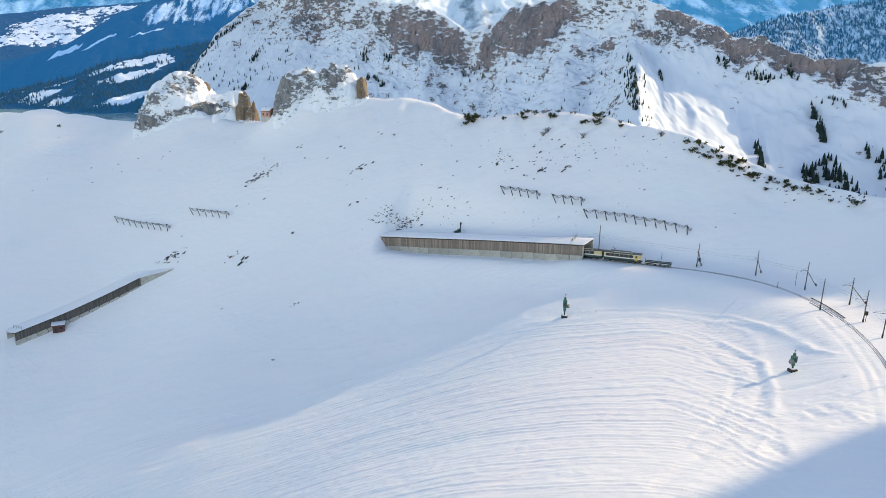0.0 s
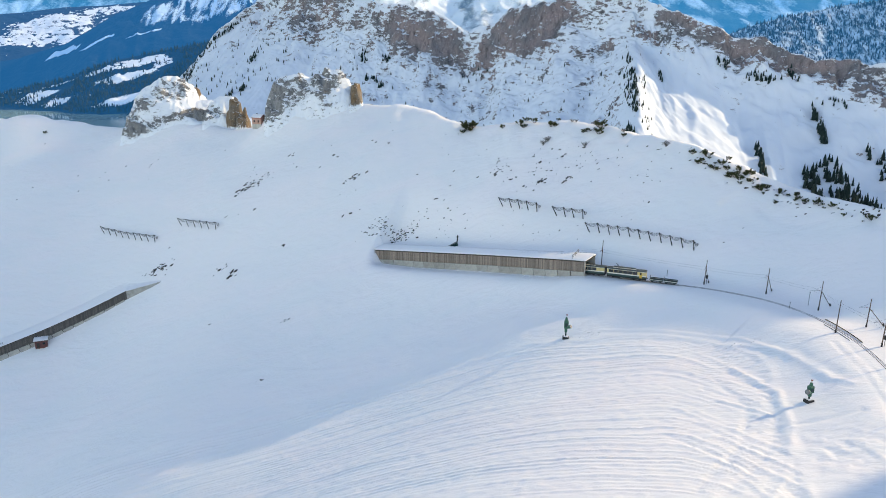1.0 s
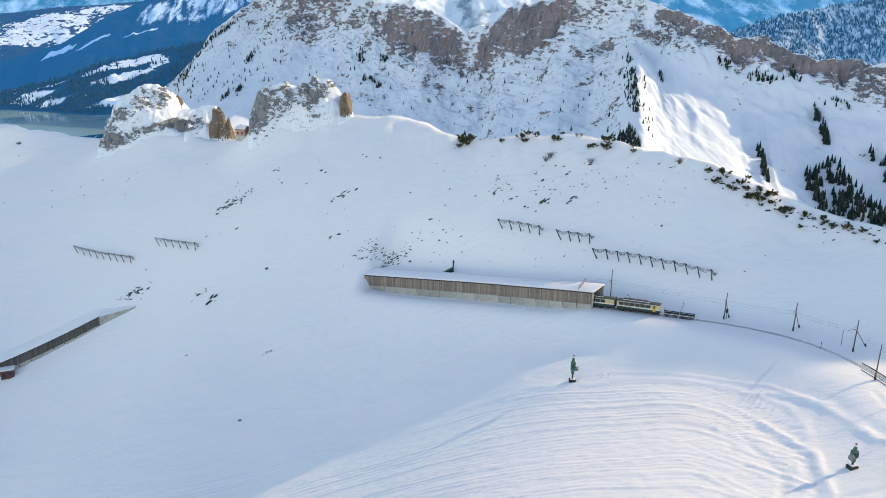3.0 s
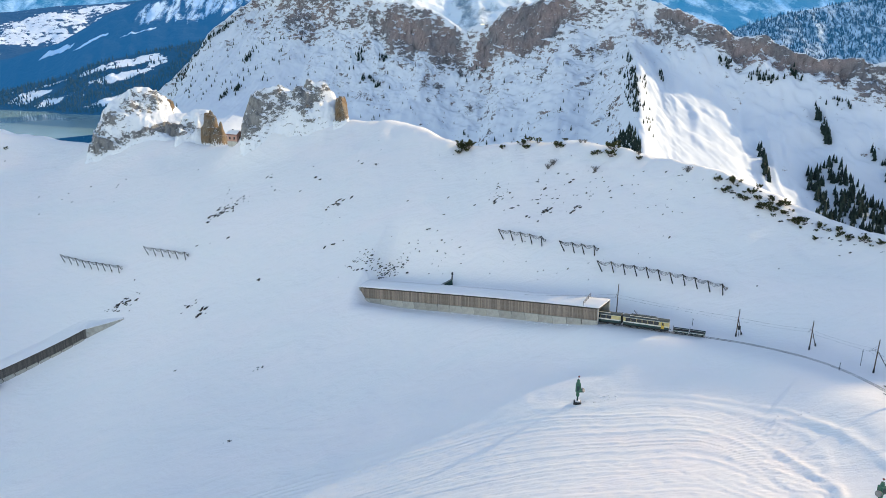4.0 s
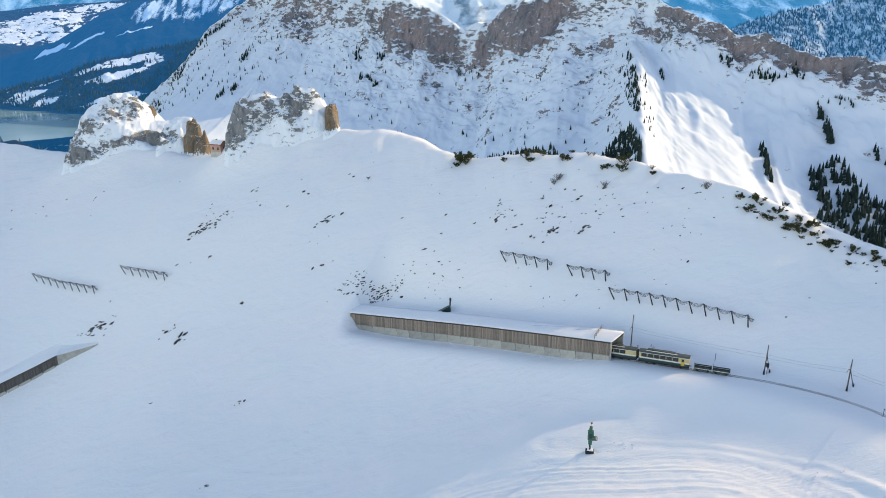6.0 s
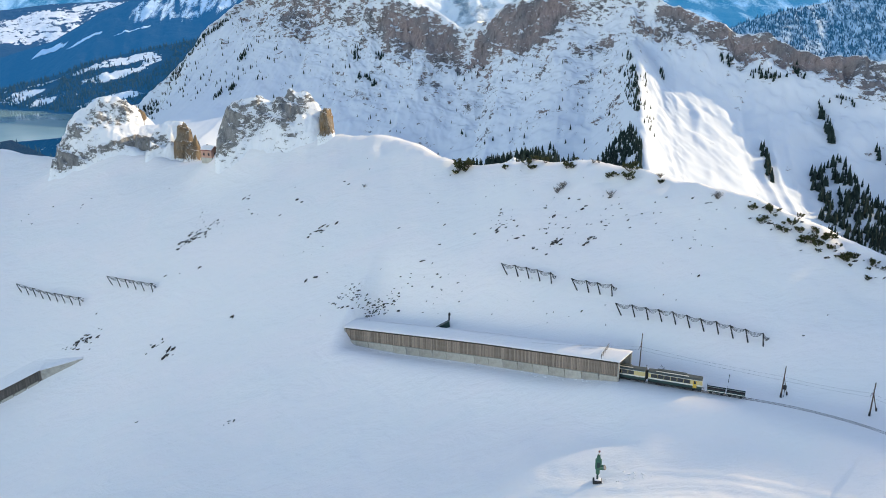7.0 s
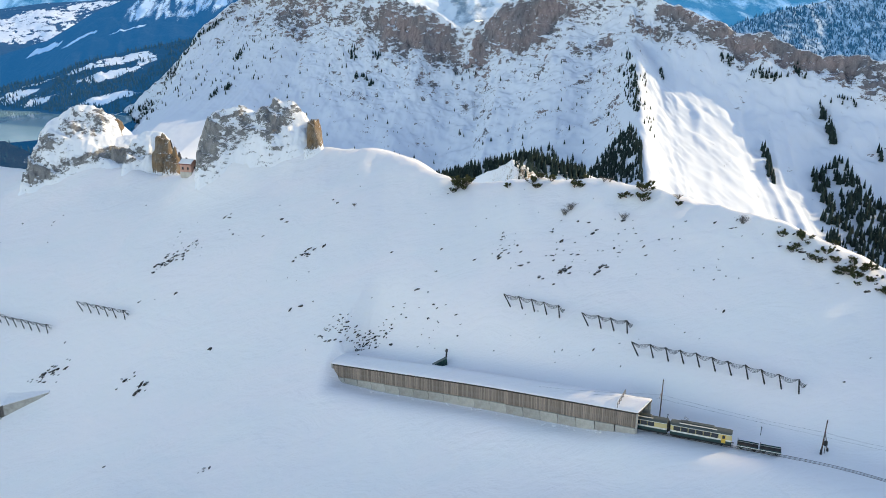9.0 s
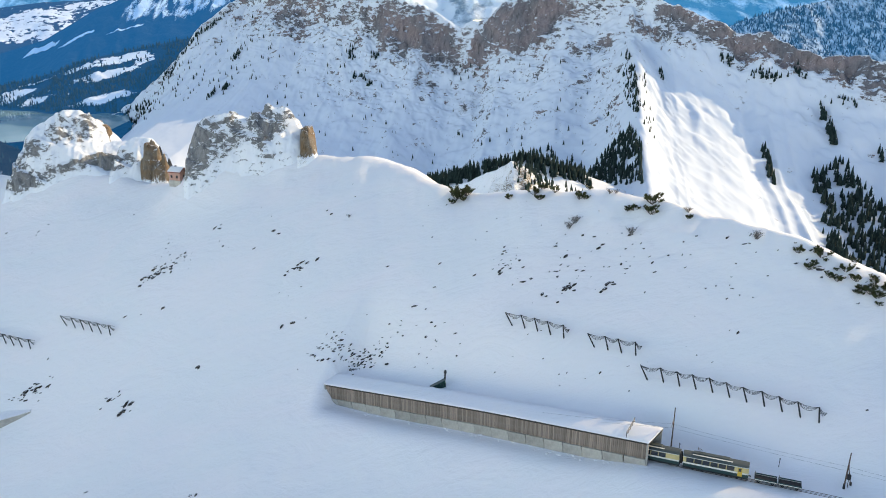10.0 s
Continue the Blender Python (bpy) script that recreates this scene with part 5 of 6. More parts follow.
def flat_wagon(run, end_post):
    root = empty("flat_wagon", on_line(run), "low open flat wagon with pale side boards", "wagon", "flat wagons of the train")
    part("deck", box(bmesh.new(), (3.9, 1.9, 0.16), pose(0, 0, 0.72), 0.02), DARK_WOOD, root)
    part("frame", box(bmesh.new(), (3.6, 1.2, 0.28), pose(0, 0, 0.5), 0.02), DARK_GREEN, root)
    for y in (-0.96, 0.96):
        board = part("side_board", box(bmesh.new(), (3.9, 0.06, 0.42), pose(0, y, 0.95), 0.01), DARK_GREEN, root)
        part("stripe", box(bmesh.new(), (3.8, 0.075, 0.16), pose(0, y, 0.86), 0.01), WHITE, board, "pale stripe")
    for x in (-1.92, 1.92):
        part("end_board", box(bmesh.new(), (0.06, 1.9, 0.3), pose(x, 0, 0.9), 0.01), DARK_GREEN, root)
    if end_post:
        part("stake", box(bmesh.new(), (0.1, 0.7, 1.0), pose(-1.9, 0, 1.4), 0.02), STEEL, root)
    for x in (-1.2, 1.2):
        wheelset(root, x)


NOSE = 101.5
railcar(on_line(NOSE - 5.9), True)
railcar(on_line(NOSE - 18.1), False)
flat_wagon(NOSE + 3.0, True)
flat_wagon(NOSE + 7.1, True)


# ---- snow guns ----
def snow_gun(x, y, tall, fan_left):
    z = ground_at(x, y) - 0.25
    root = empty("snow_gun", Matrix.Translation((x, y, z)) @ pose(0, 0, 0, 0, 0, 15 if fan_left else -10), "green snow gun on a dark base standing beside the piste", "snow gun", "snow guns beside the piste")
    part("base", box(bmesh.new(), (1.8, 1.5, 0.75), pose(0, 0, 0.42), 0.1), BLACK, root, "dark base plinth")
    part("base_snow", box(bmesh.new(), (1.3, 1.2, 0.3), pose(0.1, 0.05, 0.86), 0.12), SNOW, root, "snow on the plinth")
    part("pole", rod(bmesh.new(), (0, 0, 0.5), (0, 0, tall * 0.9), 0.22, 0.16, 10), DARK_GREEN, root)
    part("wrap", rod(bmesh.new(), (0, 0, tall * 0.3), (0, 0, tall * 0.5), 0.4, 0.46, 10), GREEN, root, "green padding round the pole")
    body = part("housing", box(bmesh.new(), (1.25, 1.1, tall * 0.3), pose(0.05, 0, tall * 0.6), 0.15), GREEN, root)
    part("hatch", box(bmesh.new(), (0.7, 0.06, tall * 0.16), pose(0.05, -0.57, tall * 0.6), 0.03), DARK_GREEN, body)
    side = -1 if fan_left else 1
    barrel = part("fan_barrel", rod(bmesh.new(), (0.3 * side, -0.2, tall * 0.5), (1.25 * side, -0.6, tall * 0.56), 0.42, 0.55, 14), GREEN, root)
    part("nozzle_ring", rod(bmesh.new(), (1.22 * side, -0.585, tall * 0.558), (1.36 * side, -0.64, tall * 0.568), 0.58, 0.5, 14), STEEL, barrel)
    part("upper_tank", rod(bmesh.new(), (0, 0, tall * 0.74), (0.05, 0, tall * 0.88), 0.42, 0.3, 10), GREEN, root)
    part("lance", rod(bmesh.new(), (0, 0, tall * 0.86), (0.1, 0, tall), 0.13, 0.1, 8), WHITE, root)
    part("lance_head", rod(bmesh.new(), (0.1, 0, tall * 0.97), (0.1, 0, tall * 1.01), 0.2, sides=8), RED, root)


snow_gun(35.9, 209.2, 7.4, False)
snow_gun(80.8, 160.0, 5.4, True)


# ---- crags, hut and boulders ----
def crag_surface(span, lumps, seed, step):
    """A crag as a height field over the ground: lumps of middle, radii, turn, top height; ends: how upright they stand across, fall: how soon they drop away in depth."""
    xs, ys = np.arange(span[0], span[1], step), np.arange(span[2], span[3], step)
    x, y = [a.ravel() for a in np.meshgrid(xs, ys, indexing="ij")]
    base = ground_z(x, y)
    wx = x + 2.2 * fbm(x / 9, y / 9, 3, seed) + 0.6 * fbm(x / 2.2, y / 2.2, 3, seed + 9)
    wy = y + 2.2 * fbm(x / 9 + 40, y / 9, 3, seed + 3) + 0.6 * fbm(x / 2.2, y / 2.2 + 9, 3, seed + 12)
    top = base - 1.5
    for cx, cy, rx, ry, turn, z, ends, fall in lumps:
        c, s = math.cos(radians(turn)), math.sin(radians(turn))
        u, v = ((wx - cx) * c + (wy - cy) * s) / rx, (-(wx - cx) * s + (wy - cy) * c) / ry
        rise = np.maximum(1 - np.abs(u) ** ends, 0) ** 0.7 * np.maximum(1 - np.abs(v) ** 1.4, 0) ** fall
        top = np.maximum(top, base - 1.5 + (z + 1.5 - base) * rise)
    return len(xs), len(ys), x, y, base, top


def crag_patch(name, span, lumps, seed, mat, parent, label="", step=0.4, rugged=1.0, spots=()):
    """Builds a crag; spots of bare rock, as cover() takes them, over x and height."""
    nx, ny, x, y, base, top = crag_surface(span, lumps, seed, step)
    high = np.maximum(top - base, 0)
    edge = smooth(0.0, 3.0, high)
    bare = cover(x, top, spots, seed + 50, 2.2, (0.4, 1.7)) * edge if spots else edge
    top = top + edge * (0.45 + bare) * rugged * (2.2 * (ridged(x / 6 + 0.1 * y, y / 6, 4, seed + 20) - 0.5) + 1.3 * fbm(x / 2.5, top / 2.0, 4, seed + 25))
    shelf = noise2(x / 14 + 0.1 * y, (top + 0.3 * x) / 2.2, seed + 30) - 0.5
    top = top + bare * 4.0 * rugged * shelf
    ob = mesh_object(name, np.stack([x, y, top], 1), strip_faces(nx, ny), mat, parent, True, label)
    return layer(ob, "bare", bare)


WARM = bare_rock_material("warm_limestone", (0.235, 0.195, 0.155), (0.22, 0.145, 0.085), 1.1, patchy=0.6, ragged=1.8, slope=0.5, fleck=1.2, layers=(1.5, 1.5, 0.5), base=0.1, gain=0.62)
root = empty("crag", Matrix(), "grey limestone crag with snow on its ledges", "crag", "crags on the crest")
crag_patch("main_rock", (-170, -99, 372, 426), [(-135.5, 401, 24.5, 20, 4, 49.6, 1.8, 1.4), (-116, 398, 24, 17, 4, 38, 3, 1.4), (-105, 389, 11, 13, 0, 40.5, 3, 1.2), (-143, 390, 15, 6, 4, 27, 3, 0.8), (-125, 390, 22, 6.5, 8, 33, 3, 0.8)], 61, CRAG, root, "", 0.35, 0.9,
           [(-137.6, 41.6, 5.5, 4.0, 0, 0.8), (-128.8, 44.2, 3.0, 5.0, 20, 0.8), (-146.4, 35.5, 6.5, 3.3, 0, 0.75), (-123, 30.6, 17, 2.8, 8, 1.0), (-147, 23.0, 11, 4.0, 0, 1.0), (-156, 28, 6, 7, 0, 0.75), (-114.0, 33.9, 5.4, 1.5, 8, 0.7), (-125, 44.3, 2.2, 3.4, 0, 0.6), (-134, 46.0, 8, 2.6, 0, 0.42)])
crag_patch("spire", (-107, -85, 368, 392), [(-98.6, 380, 4.0, 6.0, 20, 40.5, 3, 0.7), (-95.2, 377.5, 3.2, 6.0, 0, 35.5, 3, 0.7)], 63, WARM, root, "warm ochre rock spire lit by the sun", 0.2, 0.75)
crag_patch("sunny_edge", (-129, -112, 388, 410), [(-122.5, 401, 4.5, 7, -20, 44.0, 2, 0.8)], 66, WARM, root, "ochre edge of grass and rock", 0.35, 0.6)
root = empty("crag", Matrix(), "rounded limestone crag with a sunlit ochre flank", "crag", "crags on the crest")
crag_patch("main_rock", (-88, -28, 338, 382), [(-49.5, 360, 14.5, 15, -4, 54.4, 2.6, 1.4), (-65.5, 361, 14.5, 13, 6, 52.4, 3.2, 1.3)], 64, CRAG, root, "", 0.3, 0.8,
           [(-74.5, 43.3, 5.5, 9.0, -12, 1.0), (-70.9, 49.9, 4.6, 2.2, 0, 0.75), (-63.2, 51.9, 3.0, 2.4, 0, 0.75), (-59.7, 47.5, 4.4, 1.9, -25, 0.85), (-53.7, 51.9, 3.9, 4.3, -20, 0.95), (-47.4, 50.5, 5.6, 3.2, 20, 0.75), (-50.9, 46.2, 3.4, 3.0, 30, 0.95), (-64, 43.8, 5, 3.6, 0, 0.55), (-48.5, 41.3, 3.9, 1.2, 0, 0.5), (-41.5, 51.8, 3.2, 2.4, 0, 0.55)])
crag_patch("flank", (-44, -28, 340, 368), [(-37.4, 355, 3.3, 11, 8, 50.5, 2.2, 0.9)], 65, WARM, root, "ochre rock flank", 0.2, 1.0)


def build_hut():
    x, y = -82.0, 357.4
    root = empty("mountain_hut", Matrix.Translation((x, y, ground_at(x, y) - 1.3)) @ pose(0, 0, 0, 0, 0, -22) @ Matrix.Scale(0.92, 4), "small pink rendered hut with snowy gable roof between the crags", "hut")
    part("plinth", box(bmesh.new(), (5.2, 4.4, 2.4), pose(0, 0, 0.9), 0.05), CONCRETE, root, "rough stone plinth")
    bm = box(bmesh.new(), (5.0, 4.2, 3.2), pose(0, 0, 3.4))
    gable = [bm.verts.new(p) for p in ((-2.5, -2.1, 5.0), (2.5, -2.1, 5.0), (2.5, 2.1, 5.0), (-2.5, 2.1, 5.0), (-2.5, 0, 6.4), (2.5, 0, 6.4))]
    for f in ((0, 1, 5, 4), (2, 3, 4, 5), (0, 4, 3), (1, 2, 5)):
        bm.faces.new([gable[i] for i in f])
    part("wall", bm, PINK, root)
    for s in (-1, 1):
        slope = part("roof", box(bmesh.new(), (5.9, 2.9, 0.16), pose(0, s * 1.25, 5.75, -s * 33), 0.02), RED, root, "reddish roof slope")
        part("roof_snow", box(bmesh.new(), (5.7, 2.6, 0.3), pose(0, s * 1.2, 5.98, -s * 33), 0.1), SNOW, slope, "snow on the roof")
    for px in (-1.2, 1.2):
        win = part("window", box(bmesh.new(), (0.8, 0.08, 1.0), pose(px, -2.12, 3.5), 0.01), GLASS, root)
        part("window_frame", box(bmesh.new(), (1.0, 0.06, 0.12), pose(px, -2.13, 2.95), 0.01), RED, win)
    part("window", box(bmesh.new(), (0.08, 0.8, 1.0), pose(2.52, 0, 3.5), 0.01), GLASS, root)
    part("chimney", box(bmesh.new(), (0.5, 0.5, 1.2), pose(-1.2, 0.5, 6.5), 0.03), STONE, root)


build_hut()


def boulder_mesh(seed):
    bm = bmesh.new()
    bmesh.ops.create_icosphere(bm, subdivisions=2, radius=1.0)
    for v in bm.verts:
        p = v.co
        k = 1 + 0.45 * noise.fractal(p * 1.1 + Vector((seed * 5.1, 0, 0)), 0.9, 2.0, 3)
        v.co = Vector((p.x * 1.15 * k, p.y * 0.8 * k, p.z * 0.7 * k))
    me = bpy.data.meshes.new("boulder")
    bm.to_mesh(me)
    bm.free()
    me.materials.append(STONE)
    return me


BOULDERS = [boulder_mesh(k) for k in range(6)]


def boulder(x, y, size, rnd, label="dark grey boulder sticking out of the snow"):
    ob = new("boulder", BOULDERS[rnd.randrange(6)])
    d, dz, _ = nearest(CREST_RUN, np.array([x]), np.array([y]))
    ob.matrix_world = Matrix.Translation((x, y, ground_at(x, y) - 0.08 * size)) @ pose(0, 0, 0, rnd.uniform(-10, 35), rnd.uniform(-35, 5), rnd.uniform(-20, 60)) @ Matrix.Diagonal((size * rnd.uniform(0.8, 1.9), size * rnd.uniform(0.7, 1.1), size * rnd.uniform(0.4, 0.95), 1))
    return tagged(ob, label, "boulder", "boulders on the slope")


SLOPE_STONES = [(3.6, 303.9), (5.5, 295.5), (14.2, 288.9), (4.2, 290.1), (22.4, 293.3), (21.6, 291.5), (22.3, 287.9), (23.3, 286.7), (20.8, 286.4), (25.7, 287.9),
                (26.3, 285.8), (28.0, 282.2), (23.5, 282.6), (25.9, 282.3), (32.5, 282.0), (34.1, 281.4), (34.2, 280.1), (36.7, 284.4), (35.1, 288.6), (37.5, 290.3),
                (41.5, 288.3), (44.2, 286.7), (45.7, 284.3), (31.1, 276.4), (33.4, 273.9), (50.7, 281.3), (45.1, 278.8), (49.0, 277.9), (49.9, 276.3), (43.4, 273.0),
                (55.4, 277.0), (55.7, 275.2), (59.5, 275.8), (62.4, 274.7), (63.4, 277.6), (66.5, 277.9), (55.7, 272.8), (52.6, 269.1), (46.4, 292.8), (-1.2, 287.9)]
MORE_STONES = [(72.7, 275.0), (76.7, 271.8), (78.5, 264.4), (74.1, 260.7), (71.6, 262.0), (95.0, 239.9), (69.1, 254.8), (1.9, 286.1), (-33.8, 307.9), (-60.4, 294.5),
               (-41.6, 321.8), (-8.5, 300.1), (-25.9, 321.0), (-54.7, 262.8), (-85.0, 273.2), (-113.6, 317.4), (-83.2, 316.1), (-76.3, 314.8), (-98.1, 356.8), (-88.8, 317.9),
               (-200.3, 395.4), (-174.1, 371.0), (-159.6, 368.6), (-194.9, 367.8), (-200.2, 362.1), (-146.6, 383.0), (-34.4, 295.2), (-30.5, 294.9), (-37.2, 295.4), (1.9, 281.2),
               (4.6, 279.2), (6.6, 281.4), (9.2, 278.3), (0.1, 279.3), (9.4, 274.5), (-57.5, 236.5), (-61.7, 328.5), (-57.7, 324.3), (-62.5, 333.5), (88.0, 236.0)]
rnd = random.Random(12)
LOOSE = []
SLABS = [(-82.6, 328.7), (-64.5, 334.5), (-59.9, 325.9), (-35.7, 309.1), (-33.9, 295.2), (-27.3, 323.0), (-43.7, 323.5), (-49.2, 320.5), (-75.8, 314.9), (-60.8, 294.8), (35.5, 276.5), (36.8, 276.2), (37.6, 275.4), (45.1, 274.4), (20.7, 287.1),
         (34.9, 287.9), (36.5, 284.1), (44.7, 283.7), (52.3, 284.2), (30.2, 277.3), (-8.1, 281.3), (-12.2, 282.5)]
for sx, sy in SLABS:
    boulder(sx, sy, rnd.uniform(0.32, 0.62), rnd, "dark slab of rock breaking through the snow")
for sx, sy in SLOPE_STONES + MORE_STONES:
    boulder(sx, sy, rnd.uniform(0.2, 0.45), rnd)
for _ in range(64):
    u = rnd.random()
    made = boulder(86 + 46 * u + rnd.gauss(0, 1.6), 267 - 34 * u + rnd.gauss(0, 2.2), rnd.uniform(0.18, 0.5), rnd, "brown stone among the bushes on the crest")
    LOOSE.append(made)
# outcrops: middle, spread across and up the slope, how many, size
for cx, cy, ax, ay, many, size in ((-17.0, 285.2, 10.0, 2.4, 150, 0.36), (36.0, 276.6, 2.0, 0.9, 9, 0.65), (45.8, 274.2, 1.4, 0.6, 6, 0.55), (-76, 327.5, 7.0, 2.0, 30, 0.5), (-83, 327, 4.0, 1.4, 18, 0.6), (-34, 309, 5.0, 1.0, 14, 0.5),
                                   (-115.5, 310, 6.0, 2.4, 34, 0.55), (-87, 296.5, 3.0, 1.0, 8, 0.5), (-80.5, 292.0, 1.6, 2.0, 10, 0.6), (22, 288, 4.5, 4.5, 16, 0.3), (44, 281, 12, 6, 26, 0.28),
                                   (4, 280, 6, 4, 12, 0.25), (-54.7, 262.6, 1.2, 1.0, 4, 0.45), (-72, 330, 14, 8, 12, 0.3), (-58, 236.5, 2.0, 0.8, 4, 0.4), (70, 268, 10, 5, 14, 0.3), (-150, 365, 22, 8, 8, 0.4)):
    for k in range(many):
        made = boulder(cx + rnd.gauss(0, ax * 0.55), cy + rnd.gauss(0, ay * 0.55), size * rnd.uniform(0.35, 1.05), rnd, "grey stone of an outcrop in thin snow")
        if many > 11:
            LOOSE.append(made)
for _ in range(420):
    sx, sy = rnd.uniform(-95, 108), rnd.uniform(250, 338)
    if float(noise2(np.array([sx / 16]), np.array([sy / 12]), 110)[0]) > 0.62 and 0.55 * (sx + 95) + sy < 372 and 0.62 * (sx + 24) + sy > 292:
        LOOSE.append(boulder(sx, sy, rnd.uniform(0.1, 0.24), rnd, "small stone in the snow"))
# the many small stones, joined
verts, faces, base = [], [], 0
for ob in LOOSE:
    verts += [tuple(ob.matrix_world @ v.co) for v in ob.data.vertices]
    faces += [tuple(base + i for i in p.vertices) for p in ob.data.polygons]
    base = len(verts)
    bpy.data.objects.remove(ob)
tagged(mesh_object("loose_stones", verts, faces, STONE), "brown-grey stones and scree showing through thin snow", "stones", kind="stuff")


# ---- bushes along the crest ----
def needle_tuft(bm, at, out, size, rnd):
    """A shoot: a fan of slim blades round a short stem."""
    for k in range(7):
        a = rnd.uniform(0, 6.28)
        side = Vector((math.cos(a), math.sin(a), rnd.uniform(-0.1, 0.8)))
        tip = at + (out * 0.7 + side * 0.75).normalized() * size * rnd.uniform(0.7, 1.2)
        w = out.cross(tip - at)
        if w.length < 1e-4:
            continue
        w = w.normalized() * size * 0.16
        mid = at.lerp(tip, 0.45)
        bm.faces.new([bm.verts.new(p) for p in (at, mid + w, tip, mid - w)])


def pine_shape(seed):
    rnd = random.Random(seed)
    root = empty("dwarf_pine", Matrix(), "dark green dwarf pine bush with snow round its foot", "bush", "dwarf pines along the crest")
    stems, crown = bmesh.new(), bmesh.new()
    for k in range(11):
        a = rnd.uniform(0, 6.28)
        lean = rnd.uniform(0.25, 1.0)
        end = Vector((math.cos(a) * lean, math.sin(a) * lean, rnd.uniform(0.5, 1.25)))
        bend = Vector((end.x * 0.6, end.y * 0.6, end.z * 0.3))
        rod(stems, (0, 0, -0.15), bend, 0.05, 0.035, 5)
        rod(stems, bend, end, 0.035, 0.012, 5)
        for u in (0.35, 0.55, 0.75, 0.9, 1.0):
            p = bend.lerp(end, u)
            for _ in range(3):
                needle_tuft(crown, p + Vector((rnd.gauss(0, 0.08), rnd.gauss(0, 0.08), rnd.gauss(0, 0.05))), Vector((end.x * 0.4, end.y * 0.4, 1)).normalized(), rnd.uniform(0.2, 0.34), rnd)
    part("stem", stems, TWIG, root)
    part("crown", crown, PINE, root)
    return root


def bare_shape(seed):
    rnd = random.Random(seed)
    root = empty("bare_bush", Matrix(), "leafless grey-brown bush standing in snow", "bush", "bare bushes along the crest")
    stems, twigs = bmesh.new(), bmesh.new()
    for k in range(16):
        a, lean = rnd.uniform(0, 6.28), rnd.uniform(0.1, 0.9)
        end = Vector((math.cos(a) * lean, math.sin(a) * lean, rnd.uniform(0.8, 1.3)))
        rod(stems, (rnd.gauss(0, 0.1), rnd.gauss(0, 0.1), -0.1), end, 0.03, 0.012, 4)
        for _ in range(7):
            p = end * rnd.uniform(0.35, 1.0)
            rod(twigs, p, p + Vector((rnd.gauss(0, 0.22), rnd.gauss(0, 0.22), rnd.uniform(0.1, 0.4))), 0.014, 0.007, 3)
    part("stem", stems, TWIG, root)
    part("twigs", twigs, TWIG, root)
    return root


def plant(shapes, x, y, size, rnd):
    ob = shapes[rnd.randrange(len(shapes))]
    m = Matrix.Translation((x, y, ground_at(x, y) - 0.05)) @ pose(0, 0, 0, 0, 0, rnd.uniform(0, 360))
    if "used" not in ob:
        ob["used"] = 1
        ob.matrix_world = m
        made = ob
    else:
        made = copy_thing(ob, m)
    size *= 1.04
    made.scale = (size * rnd.uniform(0.9, 1.3), size, size * rnd.uniform(0.65, 1.0))
    return made


PINES = [pine_shape(k) for k in range(5)]
BARES = [bare_shape(k) for k in range(2)]
rnd = random.Random(31)
for bx, by, size in ((11.7, 315.1, 2.6), (13.2, 314.6, 2.4), (10.4, 314.2, 1.8), (9.2, 313.1, 1.2), (12.4, 313.2, 1.4), (24.6, 306.2, 1.3), (31.2, 305.0, 2.0), (32.2, 302.8, 1.6), (36.5, 303.5, 1.4),
                     (42.2, 299.1, 1.6), (43.6, 298.6, 1.2), (54.5, 290.3, 1.5), (52.9, 290.8, 1.0), (59.1, 290.5, 1.9), (58.1, 287.8, 1.7), (86.2, 267.5, 1.2), (90.5, 266.0, 1.9), (87.1, 263.7, 1.1),
                     (90.6, 261.2, 1.2), (91.7, 260.2, 1.3), (94.4, 261.9, 1.3), (95.5, 259.6, 1.1), (95.6, 257.4, 1.2), (97.2, 256.5, 1.5), (98.3, 255.6, 1.3), (100.3, 256.9, 1.0)):
    plant(PINES, bx, by, size, rnd)
for bx, by, size in ((101.2, 254.9, 1.1), (102.6, 257.6, 1.4), (99.1, 258.4, 1.2), (103.8, 252.1, 1.3), (104.5, 252.3, 1.2), (110.4, 250.8, 1.3), (114.4, 248.0, 1.2), (118.7, 243.0, 1.4), (130.0, 231.9, 1.7),
                     (115.9, 245.2, 1.1), (121.9, 240.5, 1.2), (96.9, 257.3, 1.0), (102.2, 257.7, 1.2), (88.5, 264.5, 0.9), (45.6, 302.5, 0.9), (33.6, 306.5, 1.5), (-203, 402, 1.0), (66.3, 284.0, 1.1)):
    plant(PINES, bx, by, size, rnd)
for k in range(34):
    u = rnd.random()
    plant(PINES, 93 + 32 * u + rnd.gauss(0, 1.5), 262.5 - 25 * u + rnd.gauss(0, 2.0), rnd.uniform(0.45, 0.95), rnd)
for bx, by, size in ((40.0, 292.5, 1.9), (38.6, 291.6, 1.6), (52.6, 284.5, 1.7), (66.5, 285.7, 1.5), (78.6, 272.3, 1.6), (49.8, 297.5, 1.3), (51.4, 297.2, 1.1), (-233, 400, 1.6), (-20.6, 318.0, 1.0)):
    plant(BARES, bx, by, size, rnd)
for n, ob in enumerate(PINES + BARES):
    del ob["used"]


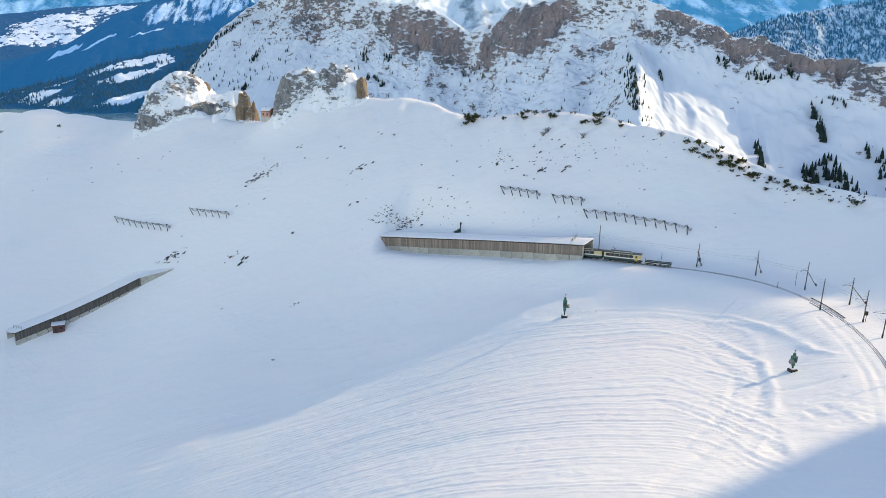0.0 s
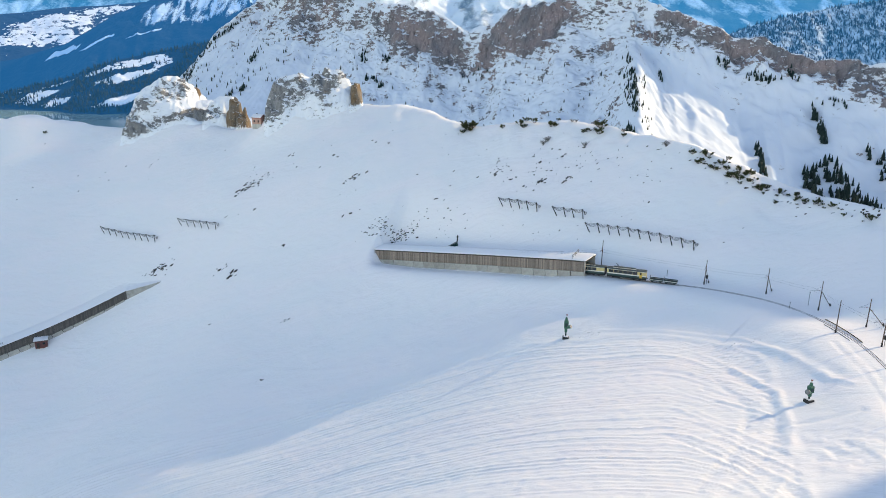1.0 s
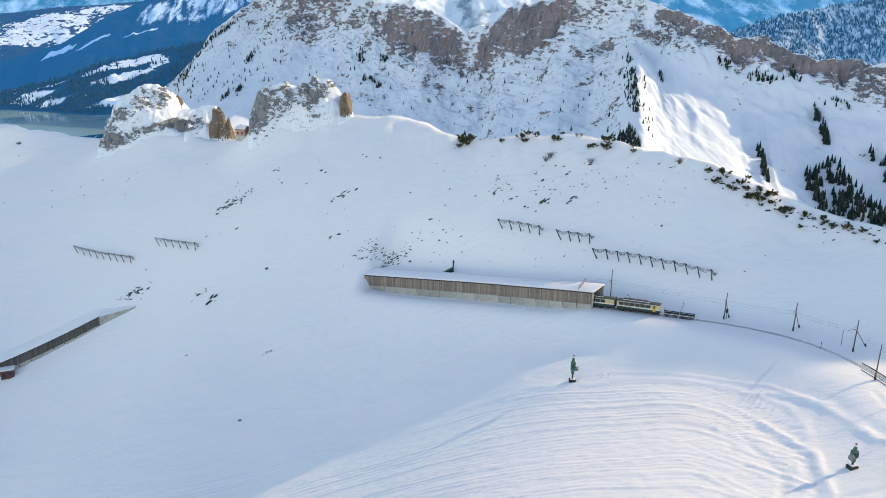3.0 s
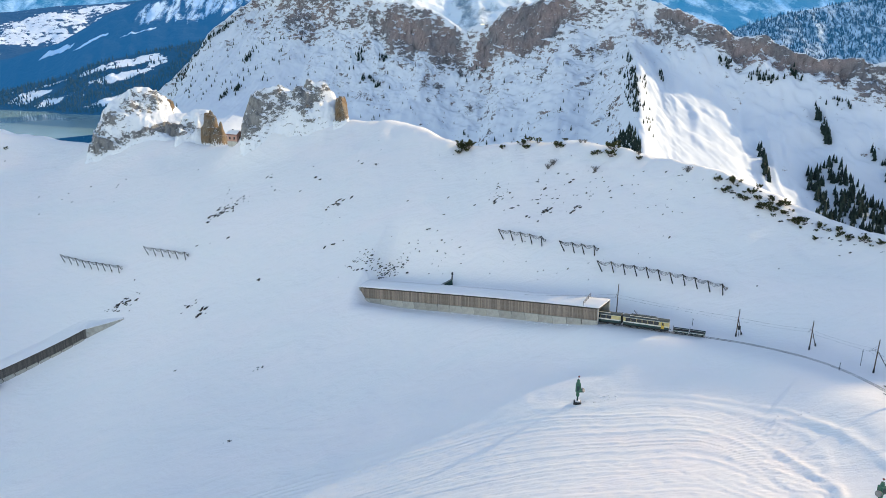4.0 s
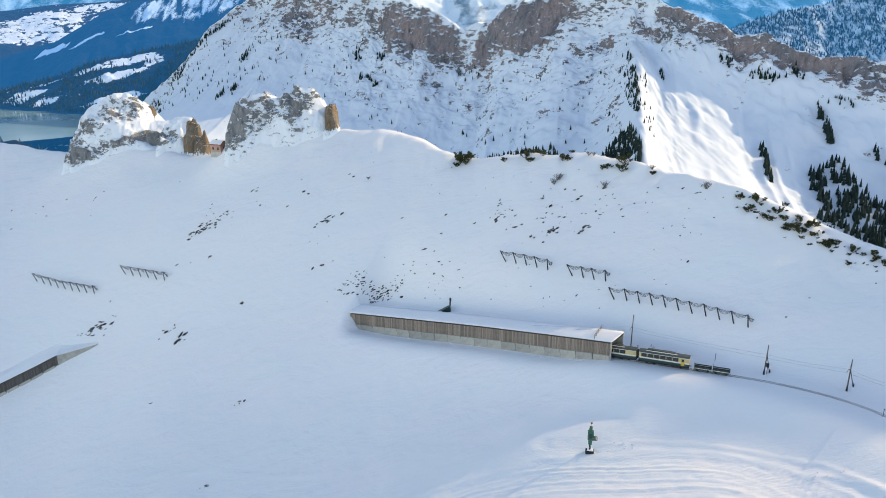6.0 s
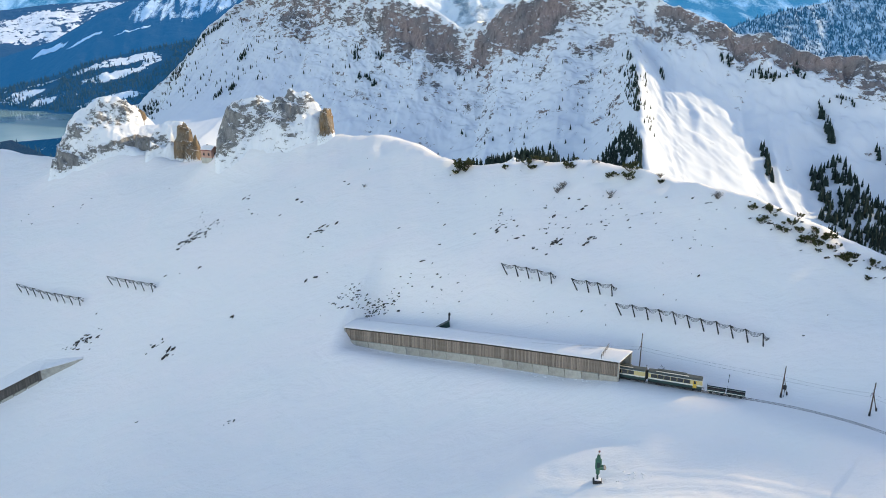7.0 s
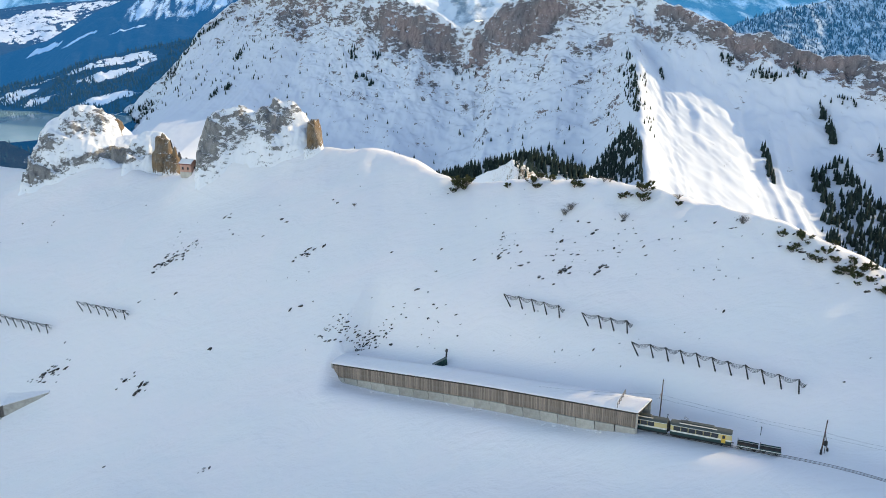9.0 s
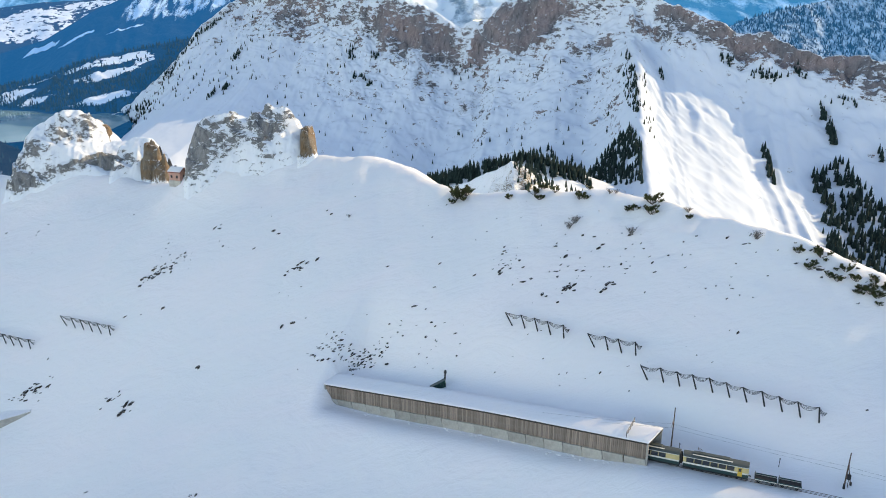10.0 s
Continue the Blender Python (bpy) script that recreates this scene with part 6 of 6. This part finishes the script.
# ---- the dark shaft behind the gallery's roof ----
def build_shaft():
    x, y = 5.4, 268.6
    root = empty("vent_shaft", Matrix.Translation((x, y, ground_at(x, y) - 0.6)), "dark green sheltered shaft with snowed-up lid behind the gallery", "shaft")
    bm = bmesh.new()
    vs = [bm.verts.new(p) for p in ((-2.6, -0.7, 0.5), (1.3, -0.7, 0.2), (1.3, 0.9, 0.2), (-2.6, 0.9, 0.4), (1.1, -0.6, 2.5), (1.1, 0.8, 2.5))]
    for f in ((0, 1, 4), (2, 3, 5), (1, 2, 5, 4), (0, 4, 5, 3), (0, 3, 2, 1)):
        bm.faces.new([vs[i] for i in f])
    bmesh.ops.recalc_face_normals(bm, faces=bm.faces)
    part("hood", bm, DARK_GREEN, root)
    for k in range(4):
        part("rib", rod(bmesh.new(), (-1.9 + 0.8 * k, -0.74, 0.5), (-1.5 + 0.8 * k, -0.74, 0.9 + 0.42 * k), 0.05, sides=5), GREEN, root)
    part("pipe", rod(bmesh.new(), (1.0, 0.4, 2.2), (1.1, 0.4, 4.0), 0.22, 0.2, 8), DARK_STEEL, root)
    part("cowl", rod(bmesh.new(), (1.1, 0.4, 3.9), (1.15, 0.4, 4.6), 0.36, 0.25, 8), DARK_STEEL, root)


build_shaft()


# ---- clods of snow at the gallery's foot and where the piste machine turned ----
def build_clods():
    rnd = random.Random(77)
    bm = bmesh.new()
    spots = []
    for _ in range(70):
        p = beside(rnd.uniform(10, 82), -2.75 - abs(rnd.gauss(0, 0.7)), 0)
        spots.append((p.x, p.y, rnd.uniform(0.1, 0.3)))
    for _ in range(22):
        spots.append((rnd.gauss(41, 3.0), rnd.gauss(208.6, 0.7), rnd.uniform(0.08, 0.22)))
    for _ in range(16):
        spots.append((rnd.gauss(77, 2.5), rnd.gauss(190.5, 1.0), rnd.uniform(0.08, 0.22)))
    for x, y, r in spots:
        m = Matrix.Translation((x, y, ground_at(x, y) + 0.05)) @ pose(0, 0, 0, rnd.uniform(-30, 30), rnd.uniform(-30, 30), rnd.uniform(0, 180)) @ Matrix.Diagonal((r * rnd.uniform(1, 1.8), r, r * rnd.uniform(0.5, 0.9), 1))
        made = bmesh.ops.create_icosphere(bm, subdivisions=1, radius=1.0, matrix=m)
        for v in made["verts"]:
            v.co += Vector((rnd.gauss(0, 0.12), rnd.gauss(0, 0.12), rnd.gauss(0, 0.1))) * r
    tagged(part("snow_clods", bm, SNOW), "loose clods of broken snow", "snow", kind="stuff")


build_clods()
